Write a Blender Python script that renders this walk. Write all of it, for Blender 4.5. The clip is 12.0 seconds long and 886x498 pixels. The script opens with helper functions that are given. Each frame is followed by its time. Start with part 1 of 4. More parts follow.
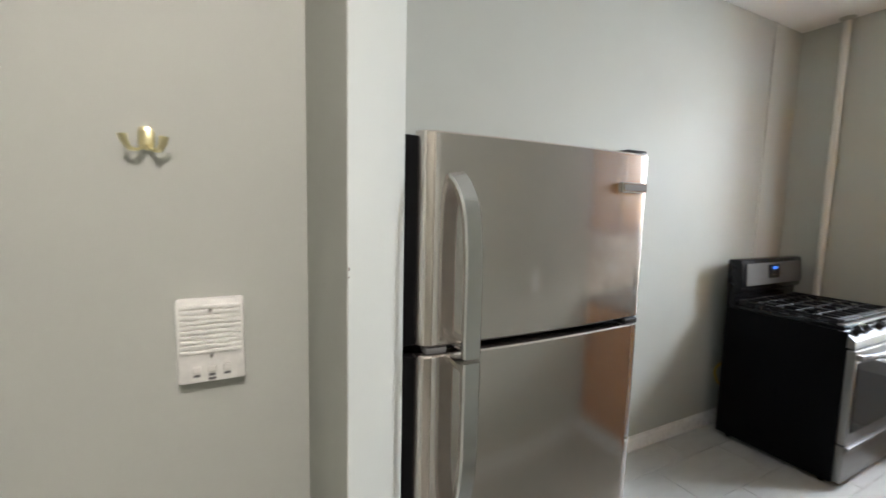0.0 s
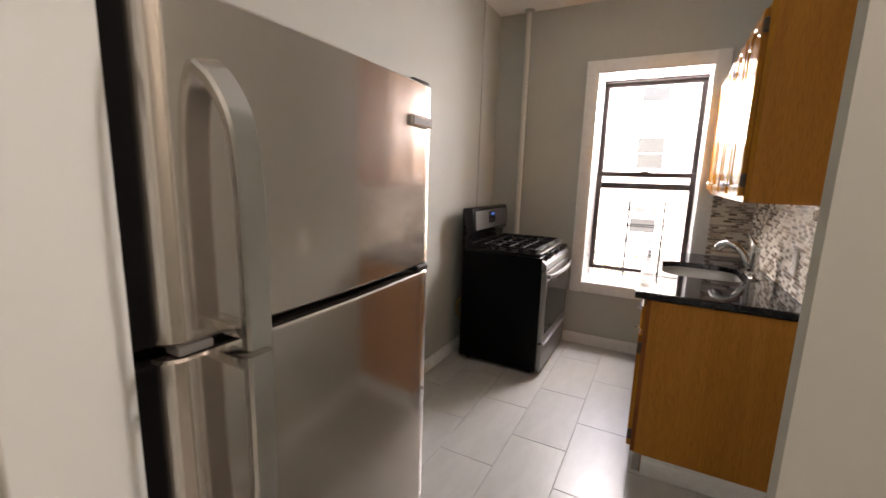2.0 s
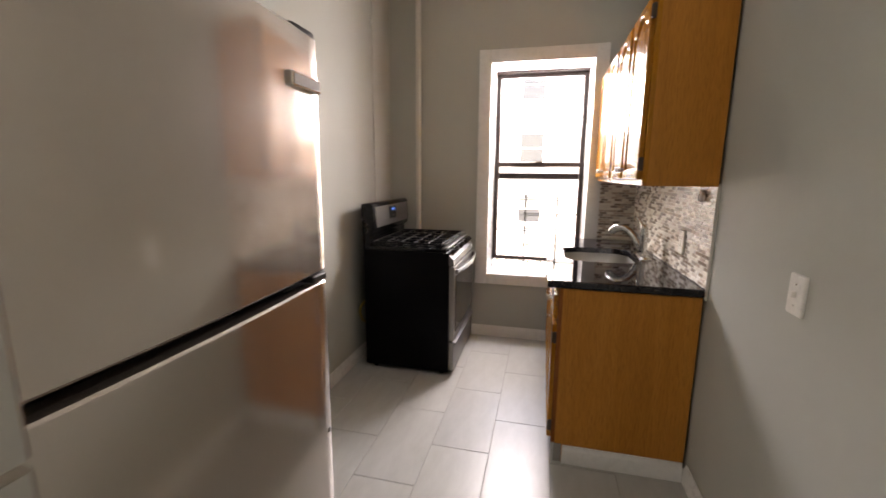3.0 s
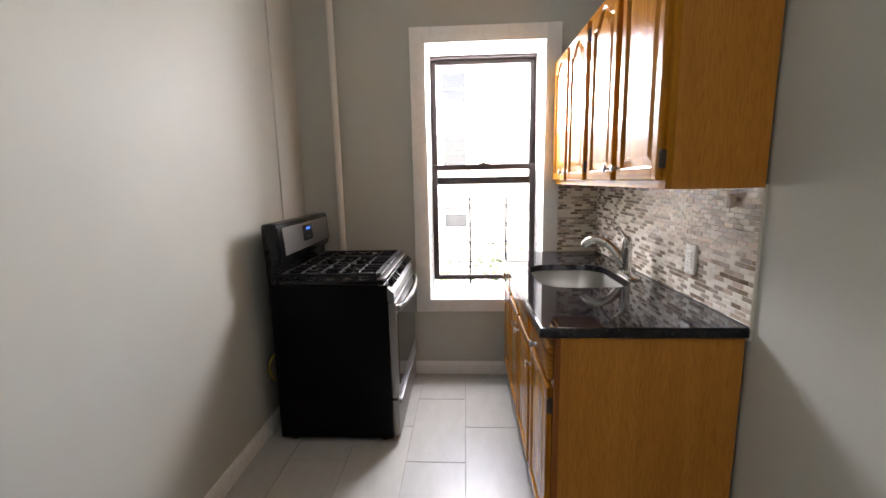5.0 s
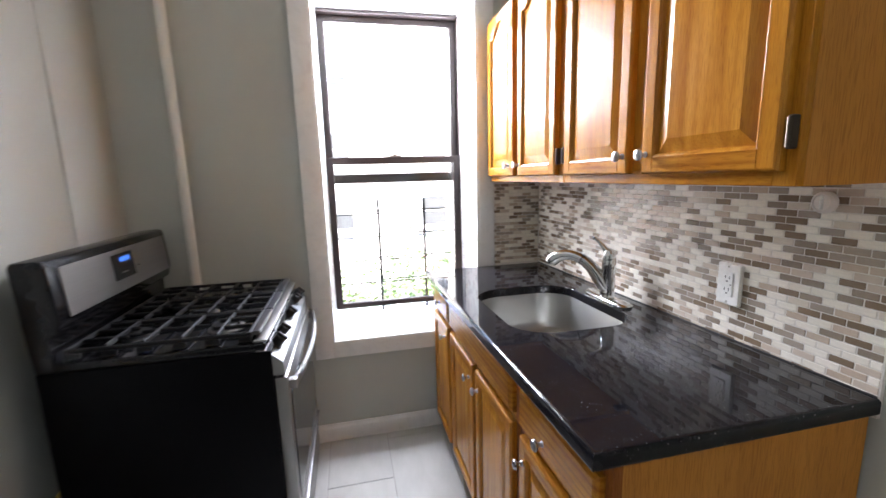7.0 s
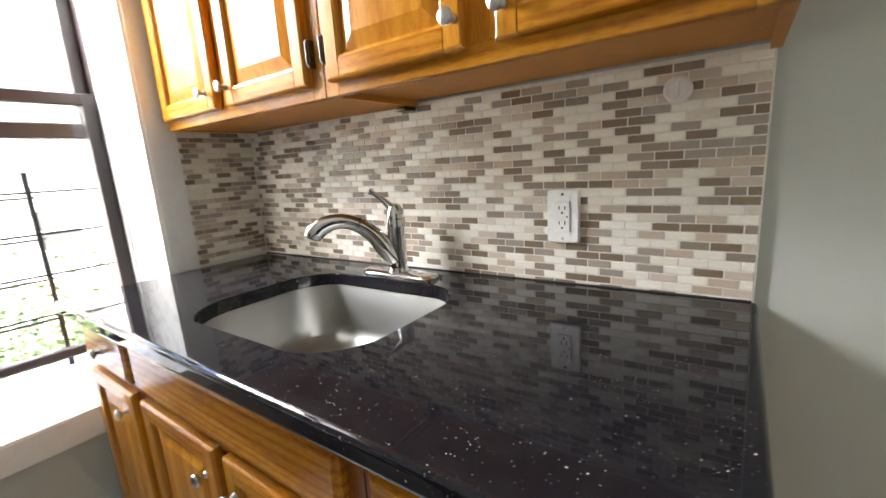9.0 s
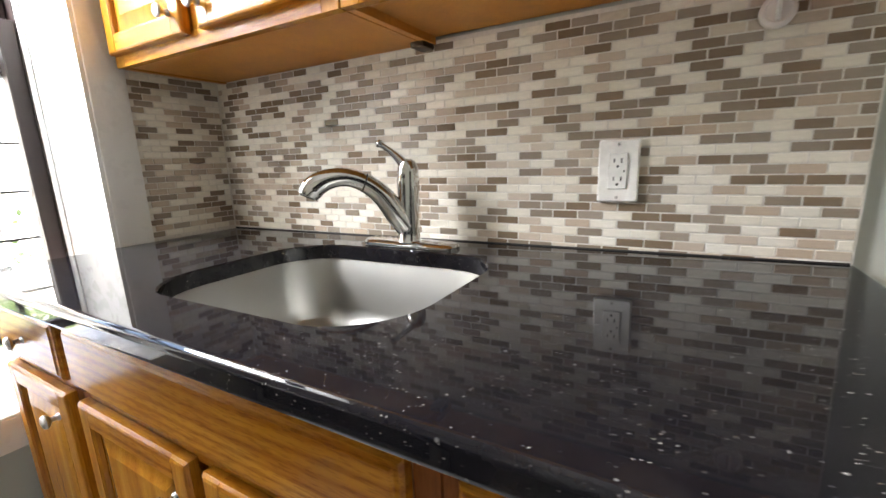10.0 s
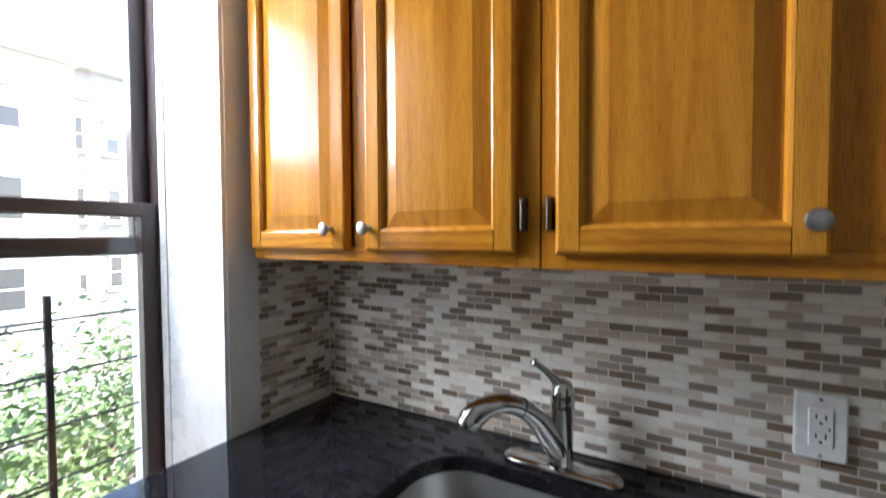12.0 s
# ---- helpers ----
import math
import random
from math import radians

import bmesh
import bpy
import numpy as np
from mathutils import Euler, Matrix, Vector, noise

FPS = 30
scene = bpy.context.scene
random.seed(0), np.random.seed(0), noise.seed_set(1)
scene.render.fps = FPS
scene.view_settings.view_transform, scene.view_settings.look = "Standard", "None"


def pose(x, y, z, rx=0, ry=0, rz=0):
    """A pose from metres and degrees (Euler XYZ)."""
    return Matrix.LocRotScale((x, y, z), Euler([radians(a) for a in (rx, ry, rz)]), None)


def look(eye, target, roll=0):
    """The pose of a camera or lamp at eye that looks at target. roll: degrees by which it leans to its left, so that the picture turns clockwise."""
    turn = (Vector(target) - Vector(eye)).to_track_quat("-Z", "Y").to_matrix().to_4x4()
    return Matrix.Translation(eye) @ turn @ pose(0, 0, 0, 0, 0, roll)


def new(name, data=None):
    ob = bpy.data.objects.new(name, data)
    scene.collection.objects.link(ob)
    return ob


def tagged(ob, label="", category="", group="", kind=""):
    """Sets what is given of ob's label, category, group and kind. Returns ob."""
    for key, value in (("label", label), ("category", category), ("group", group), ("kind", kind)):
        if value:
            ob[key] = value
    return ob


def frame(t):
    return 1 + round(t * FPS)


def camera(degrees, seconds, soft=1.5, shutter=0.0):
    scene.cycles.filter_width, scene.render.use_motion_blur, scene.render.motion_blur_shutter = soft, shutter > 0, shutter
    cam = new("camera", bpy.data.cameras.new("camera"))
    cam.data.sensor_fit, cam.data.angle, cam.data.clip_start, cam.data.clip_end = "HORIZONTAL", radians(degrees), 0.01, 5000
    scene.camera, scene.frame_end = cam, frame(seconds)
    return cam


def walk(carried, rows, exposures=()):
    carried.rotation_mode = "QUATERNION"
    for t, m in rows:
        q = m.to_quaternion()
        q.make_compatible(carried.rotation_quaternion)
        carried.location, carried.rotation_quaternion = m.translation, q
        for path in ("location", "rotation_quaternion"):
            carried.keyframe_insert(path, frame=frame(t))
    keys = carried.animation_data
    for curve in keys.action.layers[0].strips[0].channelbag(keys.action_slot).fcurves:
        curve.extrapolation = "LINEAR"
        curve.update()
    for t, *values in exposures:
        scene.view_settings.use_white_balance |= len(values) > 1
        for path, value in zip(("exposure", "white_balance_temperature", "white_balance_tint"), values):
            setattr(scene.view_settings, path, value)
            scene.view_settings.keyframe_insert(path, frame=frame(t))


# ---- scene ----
cam = camera(93.7, 12.0, shutter=0.4)
PATH = [
    (0, (0.753, 0.352, 1.508), (1.659, 2.124, 1.304), 1.3),
    (0.5, (0.764, 0.469, 1.496), (1.983, 2.039, 1.268), 0.7),
    (1, (0.784, 0.547, 1.481), (2.257, 1.866, 1.179), 1.5),
    (1.5, (0.788, 0.563, 1.459), (2.422, 1.661, 1.105), 1.8),
    (2, (0.818, 0.581, 1.441), (2.563, 1.496, 1.094), 1.7),
    (2.5, (0.88, 0.618, 1.409), (2.705, 1.354, 1.05), 0.8),
    (3, (1.007, 0.694, 1.408), (2.922, 1.152, 1.055), 0.5),
    (3.5, (1.148, 0.78, 1.389), (3.108, 0.992, 1.054), 0.8),
    (5.3, (1.732, 0.93, 1.41), (3.703, 1.035, 1.085), -1.2),
    (5.5, (1.788, 0.953, 1.407), (3.76, 1.067, 1.093), -1.4),
    (6, (1.979, 0.915, 1.421), (3.95, 1.023, 1.103), -1.4),
    (6.5, (2.153, 0.96, 1.402), (4.123, 0.857, 1.068), -0.7),
    (7, (2.378, 1.03, 1.402), (4.303, 0.598, 1.056), -1.6),
    (7.5, (2.532, 1.08, 1.375), (4.343, 0.288, 1.067), -1.0),
    (7.7, (2.588, 1.06, 1.364), (4.338, 0.134, 1.055), -1.4),
    (9.3, (3.05, 0.902, 1.18), (4.099, -0.747, 0.756), -3.5),
    (9.5, (3.089, 0.894, 1.159), (4.103, -0.775, 0.728), -3.2),
    (10, (3.194, 0.877, 1.115), (4.165, -0.82, 0.694), -1.8),
    (10.5, (3.268, 0.866, 1.089), (4.27, -0.815, 0.675), -1.3),
    (11, (3.324, 0.873, 1.116), (4.387, -0.78, 0.746), -1.1),
    (11.5, (3.416, 0.92, 1.268), (4.5, -0.742, 1.025), -0.4),
    (12, (3.499, 0.969, 1.424), (4.525, -0.747, 1.361), -0.3),
]
EXPOSURES = [(0.0, 4.18, 6800, 16), (0.5, 3.83, 6850, 17), (1.0, 3.83, 7500, 22), (1.5, 3.8, 7950, 28), (3.0, 3.87, 8300, 29), (3.5, 3.87, 8200, 28), (5.5, 3.97, 7150, 23), (6.0, 3.87, 6900, 21), (6.5, 3.92, 6800, 21), (7.0, 4.24, 6700, 22), (7.5, 4.27, 6650, 22), (9.5, 4.4, 7450, 17), (10.5, 4.35, 7450, 20), (11.0, 4.23, 7400, 21), (11.5, 3.85, 7250, 21), (12.0, 3.15, 6350, 17)]
walk(cam, [(t, look(eye, target, roll)) for t, eye, target, roll in PATH], EXPOSURES)

WALLS_X, LEFT_Y, CEIL = 4.525, 2.015, 2.83

# ---- light ----
world = bpy.data.worlds.new("world")
scene.world = world
world.use_nodes = True
wn = world.node_tree
sky = wn.nodes.new("ShaderNodeTexSky")
sky.sky_type = "NISHITA"
sky.sun_disc = False
sky.sun_elevation = radians(49)
sky.sun_rotation = radians(-145)
wn.nodes["Background"].inputs["Strength"].default_value = 0.15
wn.links.new(sky.outputs["Color"], wn.nodes["Background"].inputs["Color"])
sun = new("sun", bpy.data.lights.new("sun", "SUN"))
sun.data.energy, sun.data.angle, sun.data.color = 3.9, radians(0.5), (1.0, 0.95, 0.88)
sun.matrix_world = look((-7, -10, 14), (0, 0, 0))


# added lamp in the window head, standing in for sky light falling steeply inwards
opening = new("window_fill_lamp", bpy.data.lights.new("window_fill_lamp", "AREA"))
opening.data.shape, opening.data.size, opening.data.size_y = "RECTANGLE", 0.68, 0.5
opening.data.energy, opening.data.color = 6.3, (0.78, 0.89, 1.0)
opening.matrix_world = look((4.985, 0.752, 2.02), (2.9, 0.95, 1.35))

# ---- materials ----


def nodes_of(name):
    m = bpy.data.materials.new(name)
    m.use_nodes = True
    t = m.node_tree
    return m, t, t.nodes["Principled BSDF"]


def link(t, a, b):
    t.links.new(a, b)


def noise_of(t, scale, detail=3.0, rough=0.55, stretch=None, source="Object"):
    co = t.nodes.new("ShaderNodeTexCoord")
    n = t.nodes.new("ShaderNodeTexNoise")
    n.inputs["Scale"].default_value, n.inputs["Detail"].default_value, n.inputs["Roughness"].default_value = scale, detail, rough
    if stretch:
        mp = t.nodes.new("ShaderNodeMapping")
        mp.inputs["Scale"].default_value = stretch
        link(t, co.outputs[source], mp.inputs["Vector"])
        link(t, mp.outputs["Vector"], n.inputs["Vector"])
    else:
        link(t, co.outputs[source], n.inputs["Vector"])
    return n


def ramp_of(t, fac, stops):
    r = t.nodes.new("ShaderNodeValToRGB")
    while len(r.color_ramp.elements) < len(stops):
        r.color_ramp.elements.new(0.5)
    for e, (p, c) in zip(r.color_ramp.elements, stops):
        e.position, e.color = p, (*c, 1)
    link(t, fac, r.inputs["Fac"])
    return r


def bump_of(t, height, bsdf, strength, distance):
    b = t.nodes.new("ShaderNodeBump")
    b.inputs["Strength"].default_value, b.inputs["Distance"].default_value = strength, distance
    link(t, height, b.inputs["Height"])
    link(t, b.outputs["Normal"], bsdf.inputs["Normal"])
    return b


def range_of(t, value, lo, hi, a=0.0, b=1.0):
    m = t.nodes.new("ShaderNodeMapRange")
    m.inputs["From Min"].default_value, m.inputs["From Max"].default_value = a, b
    m.inputs["To Min"].default_value, m.inputs["To Max"].default_value = lo, hi
    link(t, value, m.inputs["Value"])
    return m


def painted(name, colour, rough=0.5, grain=60, bump=0.15, vary=0.06, distance=0.002, gloss=0.4):
    """Paint with roller texture and faint unevenness."""
    m, t, p = nodes_of(name)
    big = noise_of(t, 1.7, 4)
    lo, hi = [c * (1 - vary) for c in colour], [min(1, c * (1 + vary)) for c in colour]
    link(t, ramp_of(t, big.outputs["Fac"], [(0.3, lo), (0.7, hi)]).outputs["Color"], p.inputs["Base Color"])
    fine = noise_of(t, grain, 3)
    link(t, range_of(t, fine.outputs["Fac"], rough - 0.06, rough + 0.06).outputs["Result"], p.inputs["Roughness"])
    p.inputs["Specular IOR Level"].default_value = gloss
    bump_of(t, fine.outputs["Fac"], p, bump, distance)
    return m


def wood(name, dark, mid, light, axis, rough=0.18, scale=1.0, flame=0.42):
    """Varnished oak with the grain along one axis."""
    m, t, p = nodes_of(name)
    st = {"z": (22 * scale, 22 * scale, 1.3 * scale), "x": (2.3 * scale, 15 * scale, 15 * scale)}[axis]
    co = t.nodes.new("ShaderNodeTexCoord")
    info = t.nodes.new("ShaderNodeObjectInfo")
    shift = t.nodes.new("ShaderNodeVectorMath")
    shift.operation = "ADD"
    scl = t.nodes.new("ShaderNodeMath")
    scl.operation = "MULTIPLY"
    scl.inputs[1].default_value = 7.0
    link(t, info.outputs["Random"], scl.inputs[0])
    link(t, co.outputs["Object"], shift.inputs[0])
    link(t, scl.outputs[0], shift.inputs[1])
    mp = t.nodes.new("ShaderNodeMapping")
    mp.inputs["Scale"].default_value = st
    link(t, shift.outputs[0], mp.inputs["Vector"])
    n = t.nodes.new("ShaderNodeTexNoise")
    n.inputs["Scale"].default_value, n.inputs["Detail"].default_value, n.inputs["Distortion"].default_value = 1.0, 6, 1.9 if axis == "x" else 0.9
    link(t, mp.outputs["Vector"], n.inputs["Vector"])
    pores = t.nodes.new("ShaderNodeTexNoise")
    pm = t.nodes.new("ShaderNodeMapping")
    pm.inputs["Scale"].default_value = [c * 9 if c > 5 else c * 6 for c in st]
    link(t, shift.outputs[0], pm.inputs["Vector"])
    link(t, pm.outputs["Vector"], pores.inputs["Vector"])
    pores.inputs["Detail"].default_value = 2
    colour = ramp_of(t, n.outputs["Fac"], [(0.28, dark), (0.5, mid), (0.72, light)])
    mix = t.nodes.new("ShaderNodeMix")
    mix.data_type, mix.blend_type = "RGBA", "MULTIPLY"
    shade = ramp_of(t, pores.outputs["Fac"], [(0.36, (0.72, 0.66, 0.6)), (0.5, (1, 1, 1))])
    mix.inputs["Factor"].default_value = 0.85
    link(t, colour.outputs["Color"], mix.inputs["A"])
    link(t, shade.outputs["Color"], mix.inputs["B"])
    wave = t.nodes.new("ShaderNodeTexWave")
    wave.wave_type, wave.rings_direction = "RINGS", "Y" if axis == "x" else "Z"
    wm = t.nodes.new("ShaderNodeMapping")
    wm.inputs["Scale"].default_value = (1.0, 7.0, 7.0) if axis == "x" else (7.0, 7.0, 1.0)
    link(t, shift.outputs[0], wm.inputs["Vector"])
    link(t, wm.outputs["Vector"], wave.inputs["Vector"])
    wave.inputs["Scale"].default_value, wave.inputs["Distortion"].default_value = 2.2, 8.0 if axis == "x" else 5.0
    wave.inputs["Detail"].default_value, wave.inputs["Detail Scale"].default_value = 2.0, 0.7 if axis == "x" else 1.2
    rings = ramp_of(t, wave.outputs["Color"], [(0.0, (0.70, 0.60, 0.48)), (0.35, (0.93, 0.90, 0.86)), (0.7, (1.04, 1.04, 1.03))])
    mix2 = t.nodes.new("ShaderNodeMix")
    mix2.data_type, mix2.blend_type = "RGBA", "MULTIPLY"
    mix2.inputs["Factor"].default_value = flame
    link(t, mix.outputs["Result"], mix2.inputs["A"])
    link(t, rings.outputs["Color"], mix2.inputs["B"])
    link(t, mix2.outputs["Result"], p.inputs["Base Color"])
    link(t, range_of(t, n.outputs["Fac"], rough - 0.05, rough + 0.08).outputs["Result"], p.inputs["Roughness"])
    p.inputs["Specular IOR Level"].default_value = 0.22
    bump_of(t, pores.outputs["Fac"], p, 0.08, 0.001)
    return m


def metal(name, colour, rough, brushed=None, bump=0.03, vary=0.05):
    m, t, p = nodes_of(name)
    p.inputs["Base Color"].default_value = (*colour, 1)
    p.inputs["Metallic"].default_value = 1.0
    n = noise_of(t, 1.0, 4, 0.6, brushed) if brushed else noise_of(t, 9, 3)
    link(t, range_of(t, n.outputs["Fac"], max(0.02, rough - vary), rough + vary, 0.3, 0.7).outputs["Result"], p.inputs["Roughness"])
    if bump:
        bump_of(t, n.outputs["Fac"], p, bump, 0.0006)
    return m


def plain(name, colour, rough=0.4, metallic=0.0, grain=40, bump=0.0):
    m, t, p = nodes_of(name)
    n = noise_of(t, grain, 3)
    link(t, ramp_of(t, n.outputs["Fac"], [(0.3, [c * 0.9 for c in colour]), (0.7, [min(1, c * 1.08) for c in colour])]).outputs["Color"], p.inputs["Base Color"])
    link(t, range_of(t, n.outputs["Fac"], max(0.02, rough - 0.05), rough + 0.05).outputs["Result"], p.inputs["Roughness"])
    p.inputs["Metallic"].default_value = metallic
    if bump:
        bump_of(t, n.outputs["Fac"], p, bump, 0.001)
    return m


def glow(name, colour, strength):
    m, t, p = nodes_of(name)
    p.inputs["Base Color"].default_value = (0.01, 0.01, 0.01, 1)
    p.inputs["Emission Color"].default_value = (*colour, 1)
    p.inputs["Emission Strength"].default_value = strength
    return m


def granite():
    m, t, p = nodes_of("black_granite")
    cloud = noise_of(t, 26, 6, 0.65)
    base = ramp_of(t, cloud.outputs["Fac"], [(0.3, (0.006, 0.006, 0.008)), (0.55, (0.011, 0.010, 0.012)), (0.75, (0.019, 0.017, 0.017))])
    co = t.nodes.new("ShaderNodeTexCoord")
    out = base.outputs["Color"]
    patches = noise_of(t, 16, 4, 0.7)
    for scale, size, low in ((95, 0.14, 0.56), (42, 0.09, 0.58), (210, 0.2, 0.5)):
        v = t.nodes.new("ShaderNodeTexVoronoi")
        v.inputs["Scale"].default_value = scale
        link(t, co.outputs["Object"], v.inputs["Vector"])
        dots = range_of(t, v.outputs["Distance"], 1.0, 0.0, size * 0.6, size)
        sep = t.nodes.new("ShaderNodeSeparateColor")
        link(t, v.outputs["Color"], sep.inputs["Color"])
        some = range_of(t, sep.outputs["Red"], 0.0, 1.0, low + 0.2, 1.0)
        mul = t.nodes.new("ShaderNodeMath")
        mul.operation = "MULTIPLY"
        group = t.nodes.new("ShaderNodeMath")
        group.operation = "MULTIPLY"
        link(t, dots.outputs["Result"], group.inputs[0])
        link(t, range_of(t, patches.outputs["Fac"], 0.12, 1.0, 0.42, 0.62).outputs["Result"], group.inputs[1])
        link(t, group.outputs[0], mul.inputs[0])
        link(t, some.outputs["Result"], mul.inputs[1])
        mix = t.nodes.new("ShaderNodeMix")
        mix.data_type = "RGBA"
        link(t, mul.outputs[0], mix.inputs["Factor"])
        link(t, out, mix.inputs["A"])
        mix.inputs["B"].default_value = (0.62, 0.6, 0.55, 1)
        out = mix.outputs["Result"]
    link(t, out, p.inputs["Base Color"])
    smear = noise_of(t, 7, 4)
    link(t, range_of(t, smear.outputs["Fac"], 0.02, 0.05, 0.3, 0.7).outputs["Result"], p.inputs["Roughness"])
    p.inputs["Specular IOR Level"].default_value = 0.34
    return m


def floor_tile_material():
    m, t, p = nodes_of("porcelain_floor_tile")
    info = t.nodes.new("ShaderNodeObjectInfo")
    n = noise_of(t, 5, 6, 0.6, (1.0, 3.0, 1.0))
    base = ramp_of(t, n.outputs["Fac"], [(0.3, (0.43, 0.43, 0.41)), (0.7, (0.50, 0.50, 0.48))])
    mix = t.nodes.new("ShaderNodeMix")
    mix.data_type, mix.blend_type = "RGBA", "MULTIPLY"
    mix.inputs["Factor"].default_value = 1.0
    tint = ramp_of(t, info.outputs["Random"], [(0, (0.92, 0.92, 0.92)), (1, (1, 1, 0.98))])
    link(t, base.outputs["Color"], mix.inputs["A"])
    link(t, tint.outputs["Color"], mix.inputs["B"])
    link(t, mix.outputs["Result"], p.inputs["Base Color"])
    link(t, range_of(t, n.outputs["Fac"], 0.26, 0.4).outputs["Result"], p.inputs["Roughness"])
    fine = noise_of(t, 90, 2)
    bump_of(t, fine.outputs["Fac"], p, 0.06, 0.001)
    return m


def mosaic_material(name, single):
    """Glass and stone chips in cream, taupe and brown, one tone each."""
    m, t, p = nodes_of(name)
    if single:
        rnd = t.nodes.new("ShaderNodeObjectInfo").outputs["Random"]
    else:
        rnd = t.nodes.new("ShaderNodeNewGeometry").outputs["Random Per Island"]
    r = ramp_of(t, rnd, [(0.0, (0.23, 0.165, 0.11)), (0.13, (0.29, 0.235, 0.18)), (0.26, (0.37, 0.31, 0.25)), (0.36, (0.54, 0.43, 0.33)),
                         (0.48, (0.58, 0.485, 0.39)), (0.58, (0.66, 0.585, 0.485)), (0.66, (0.82, 0.775, 0.68)), (0.86, (0.87, 0.83, 0.74))])
    r.color_ramp.interpolation = "CONSTANT"
    vein = noise_of(t, 60, 5, 0.6, (1.0, 1.0, 3.5))
    mix = t.nodes.new("ShaderNodeMix")
    mix.data_type, mix.blend_type = "RGBA", "MULTIPLY"
    mix.inputs["Factor"].default_value = 0.8
    link(t, r.outputs["Color"], mix.inputs["A"])
    link(t, ramp_of(t, vein.outputs["Fac"], [(0.3, (0.90, 0.885, 0.87)), (0.65, (1.06, 1.05, 1.04))]).outputs["Color"], mix.inputs["B"])
    link(t, mix.outputs["Result"], p.inputs["Base Color"])
    link(t, range_of(t, rnd, 0.22, 0.34).outputs["Result"], p.inputs["Roughness"])
    p.inputs["Specular IOR Level"].default_value = 0.45
    return m


def glass_material():
    m, t, p = nodes_of("window_glass")
    for n in list(t.nodes):
        if n.type == "BSDF_PRINCIPLED":
            t.nodes.remove(n)
    out = t.nodes["Material Output"]
    clear = t.nodes.new("ShaderNodeBsdfTransparent")
    clear.inputs["Color"].default_value = (0.93, 0.95, 0.94, 1)
    shine = t.nodes.new("ShaderNodeBsdfGlossy")
    shine.inputs["Roughness"].default_value = 0.02
    mix = t.nodes.new("ShaderNodeMixShader")
    fr = t.nodes.new("ShaderNodeFresnel")
    fr.inputs["IOR"].default_value = 1.45
    link(t, fr.outputs["Fac"], mix.inputs["Fac"])
    link(t, clear.outputs[0], mix.inputs[1])
    link(t, shine.outputs[0], mix.inputs[2])
    link(t, mix.outputs[0], out.inputs["Surface"])
    return m


WALL = painted("warm_grey_wall_paint", (0.482, 0.495, 0.452), 0.55, 70, 0.12, 0.03, gloss=0.2)
CEILING = painted("white_ceiling_paint", (0.86, 0.85, 0.82), 0.7, 60, 0.15, 0.03)
TRIM = painted("white_gloss_trim_paint", (0.84, 0.84, 0.82), 0.28, 25, 0.18, 0.03, 0.003)
TILE = floor_tile_material()
GROUT = plain("floor_grout", (0.33, 0.315, 0.29), 0.85, 0, 80, 0.3)
MGROUT = plain("mosaic_grout", (0.76, 0.72, 0.65), 0.8, 0, 120, 0.3)
OAK_V = wood("honey_oak_upright_grain", (0.36, 0.126, 0.011), (0.48, 0.192, 0.016), (0.56, 0.247, 0.027), "z", flame=0.26)
OAK_H = wood("honey_oak_level_grain", (0.36, 0.126, 0.011), (0.48, 0.192, 0.016), (0.56, 0.247, 0.027), "x", scale=0.6, flame=0.8)
VENEER = wood("oak_veneer_end_panel", (0.50, 0.195, 0.030), (0.58, 0.232, 0.038), (0.62, 0.26, 0.048), "z", 0.42, 0.6, 0.06)
# cabinet oak with the shade between the fronts put into its colour
OAK_SHADED = wood("oak_shaded_stile", (0.20, 0.06, 0.015), (0.27, 0.085, 0.02), (0.33, 0.11, 0.028), "z", flame=0.1)
STEEL_DOOR = metal("brushed_stainless_door", (0.66, 0.595, 0.54), 0.12, (2.0, 260, 260), 0.02, 0.03)
# level brushing draws reflections out up and down
tn = STEEL_DOOR.node_tree.nodes.new("ShaderNodeTangent")
tn.direction_type, tn.axis = "RADIAL", "Z"
pd = STEEL_DOOR.node_tree.nodes["Principled BSDF"]
STEEL_DOOR.node_tree.links.new(tn.outputs["Tangent"], pd.inputs["Tangent"])
haze = STEEL_DOOR.node_tree.nodes.new("ShaderNodeBsdfPrincipled")
haze.inputs["Base Color"].default_value = (0.66, 0.60, 0.55, 1)
haze.inputs["Metallic"].default_value, haze.inputs["Roughness"].default_value = 1.0, 0.45
both = STEEL_DOOR.node_tree.nodes.new("ShaderNodeMixShader")
both.inputs["Fac"].default_value = 0.22
link(STEEL_DOOR.node_tree, pd.outputs["BSDF"], both.inputs[1])
link(STEEL_DOOR.node_tree, haze.outputs["BSDF"], both.inputs[2])
link(STEEL_DOOR.node_tree, both.outputs[0], STEEL_DOOR.node_tree.nodes["Material Output"].inputs["Surface"])
pd.inputs["Anisotropic"].default_value, pd.inputs["Anisotropic Rotation"].default_value = 0.55, 0.25
STEEL = metal("stainless_steel", (0.62, 0.60, 0.57), 0.2, (3.0, 180, 180), 0.02)
STEEL_SINK = metal("satin_sink_steel", (0.42, 0.415, 0.39), 0.44, (40, 40, 40), 0.0, 0.03)
CHROME = metal("polished_chrome", (0.60, 0.595, 0.58), 0.10, None, 0.0, 0.02)
NICKEL = metal("satin_nickel", (0.48, 0.46, 0.43), 0.27, None, 0.0, 0.04)
BRASS = metal("pale_brass", (0.86, 0.78, 0.48), 0.32, None, 0.0, 0.05)
BRONZE = metal("dark_bronze_hinge", (0.10, 0.075, 0.055), 0.4)
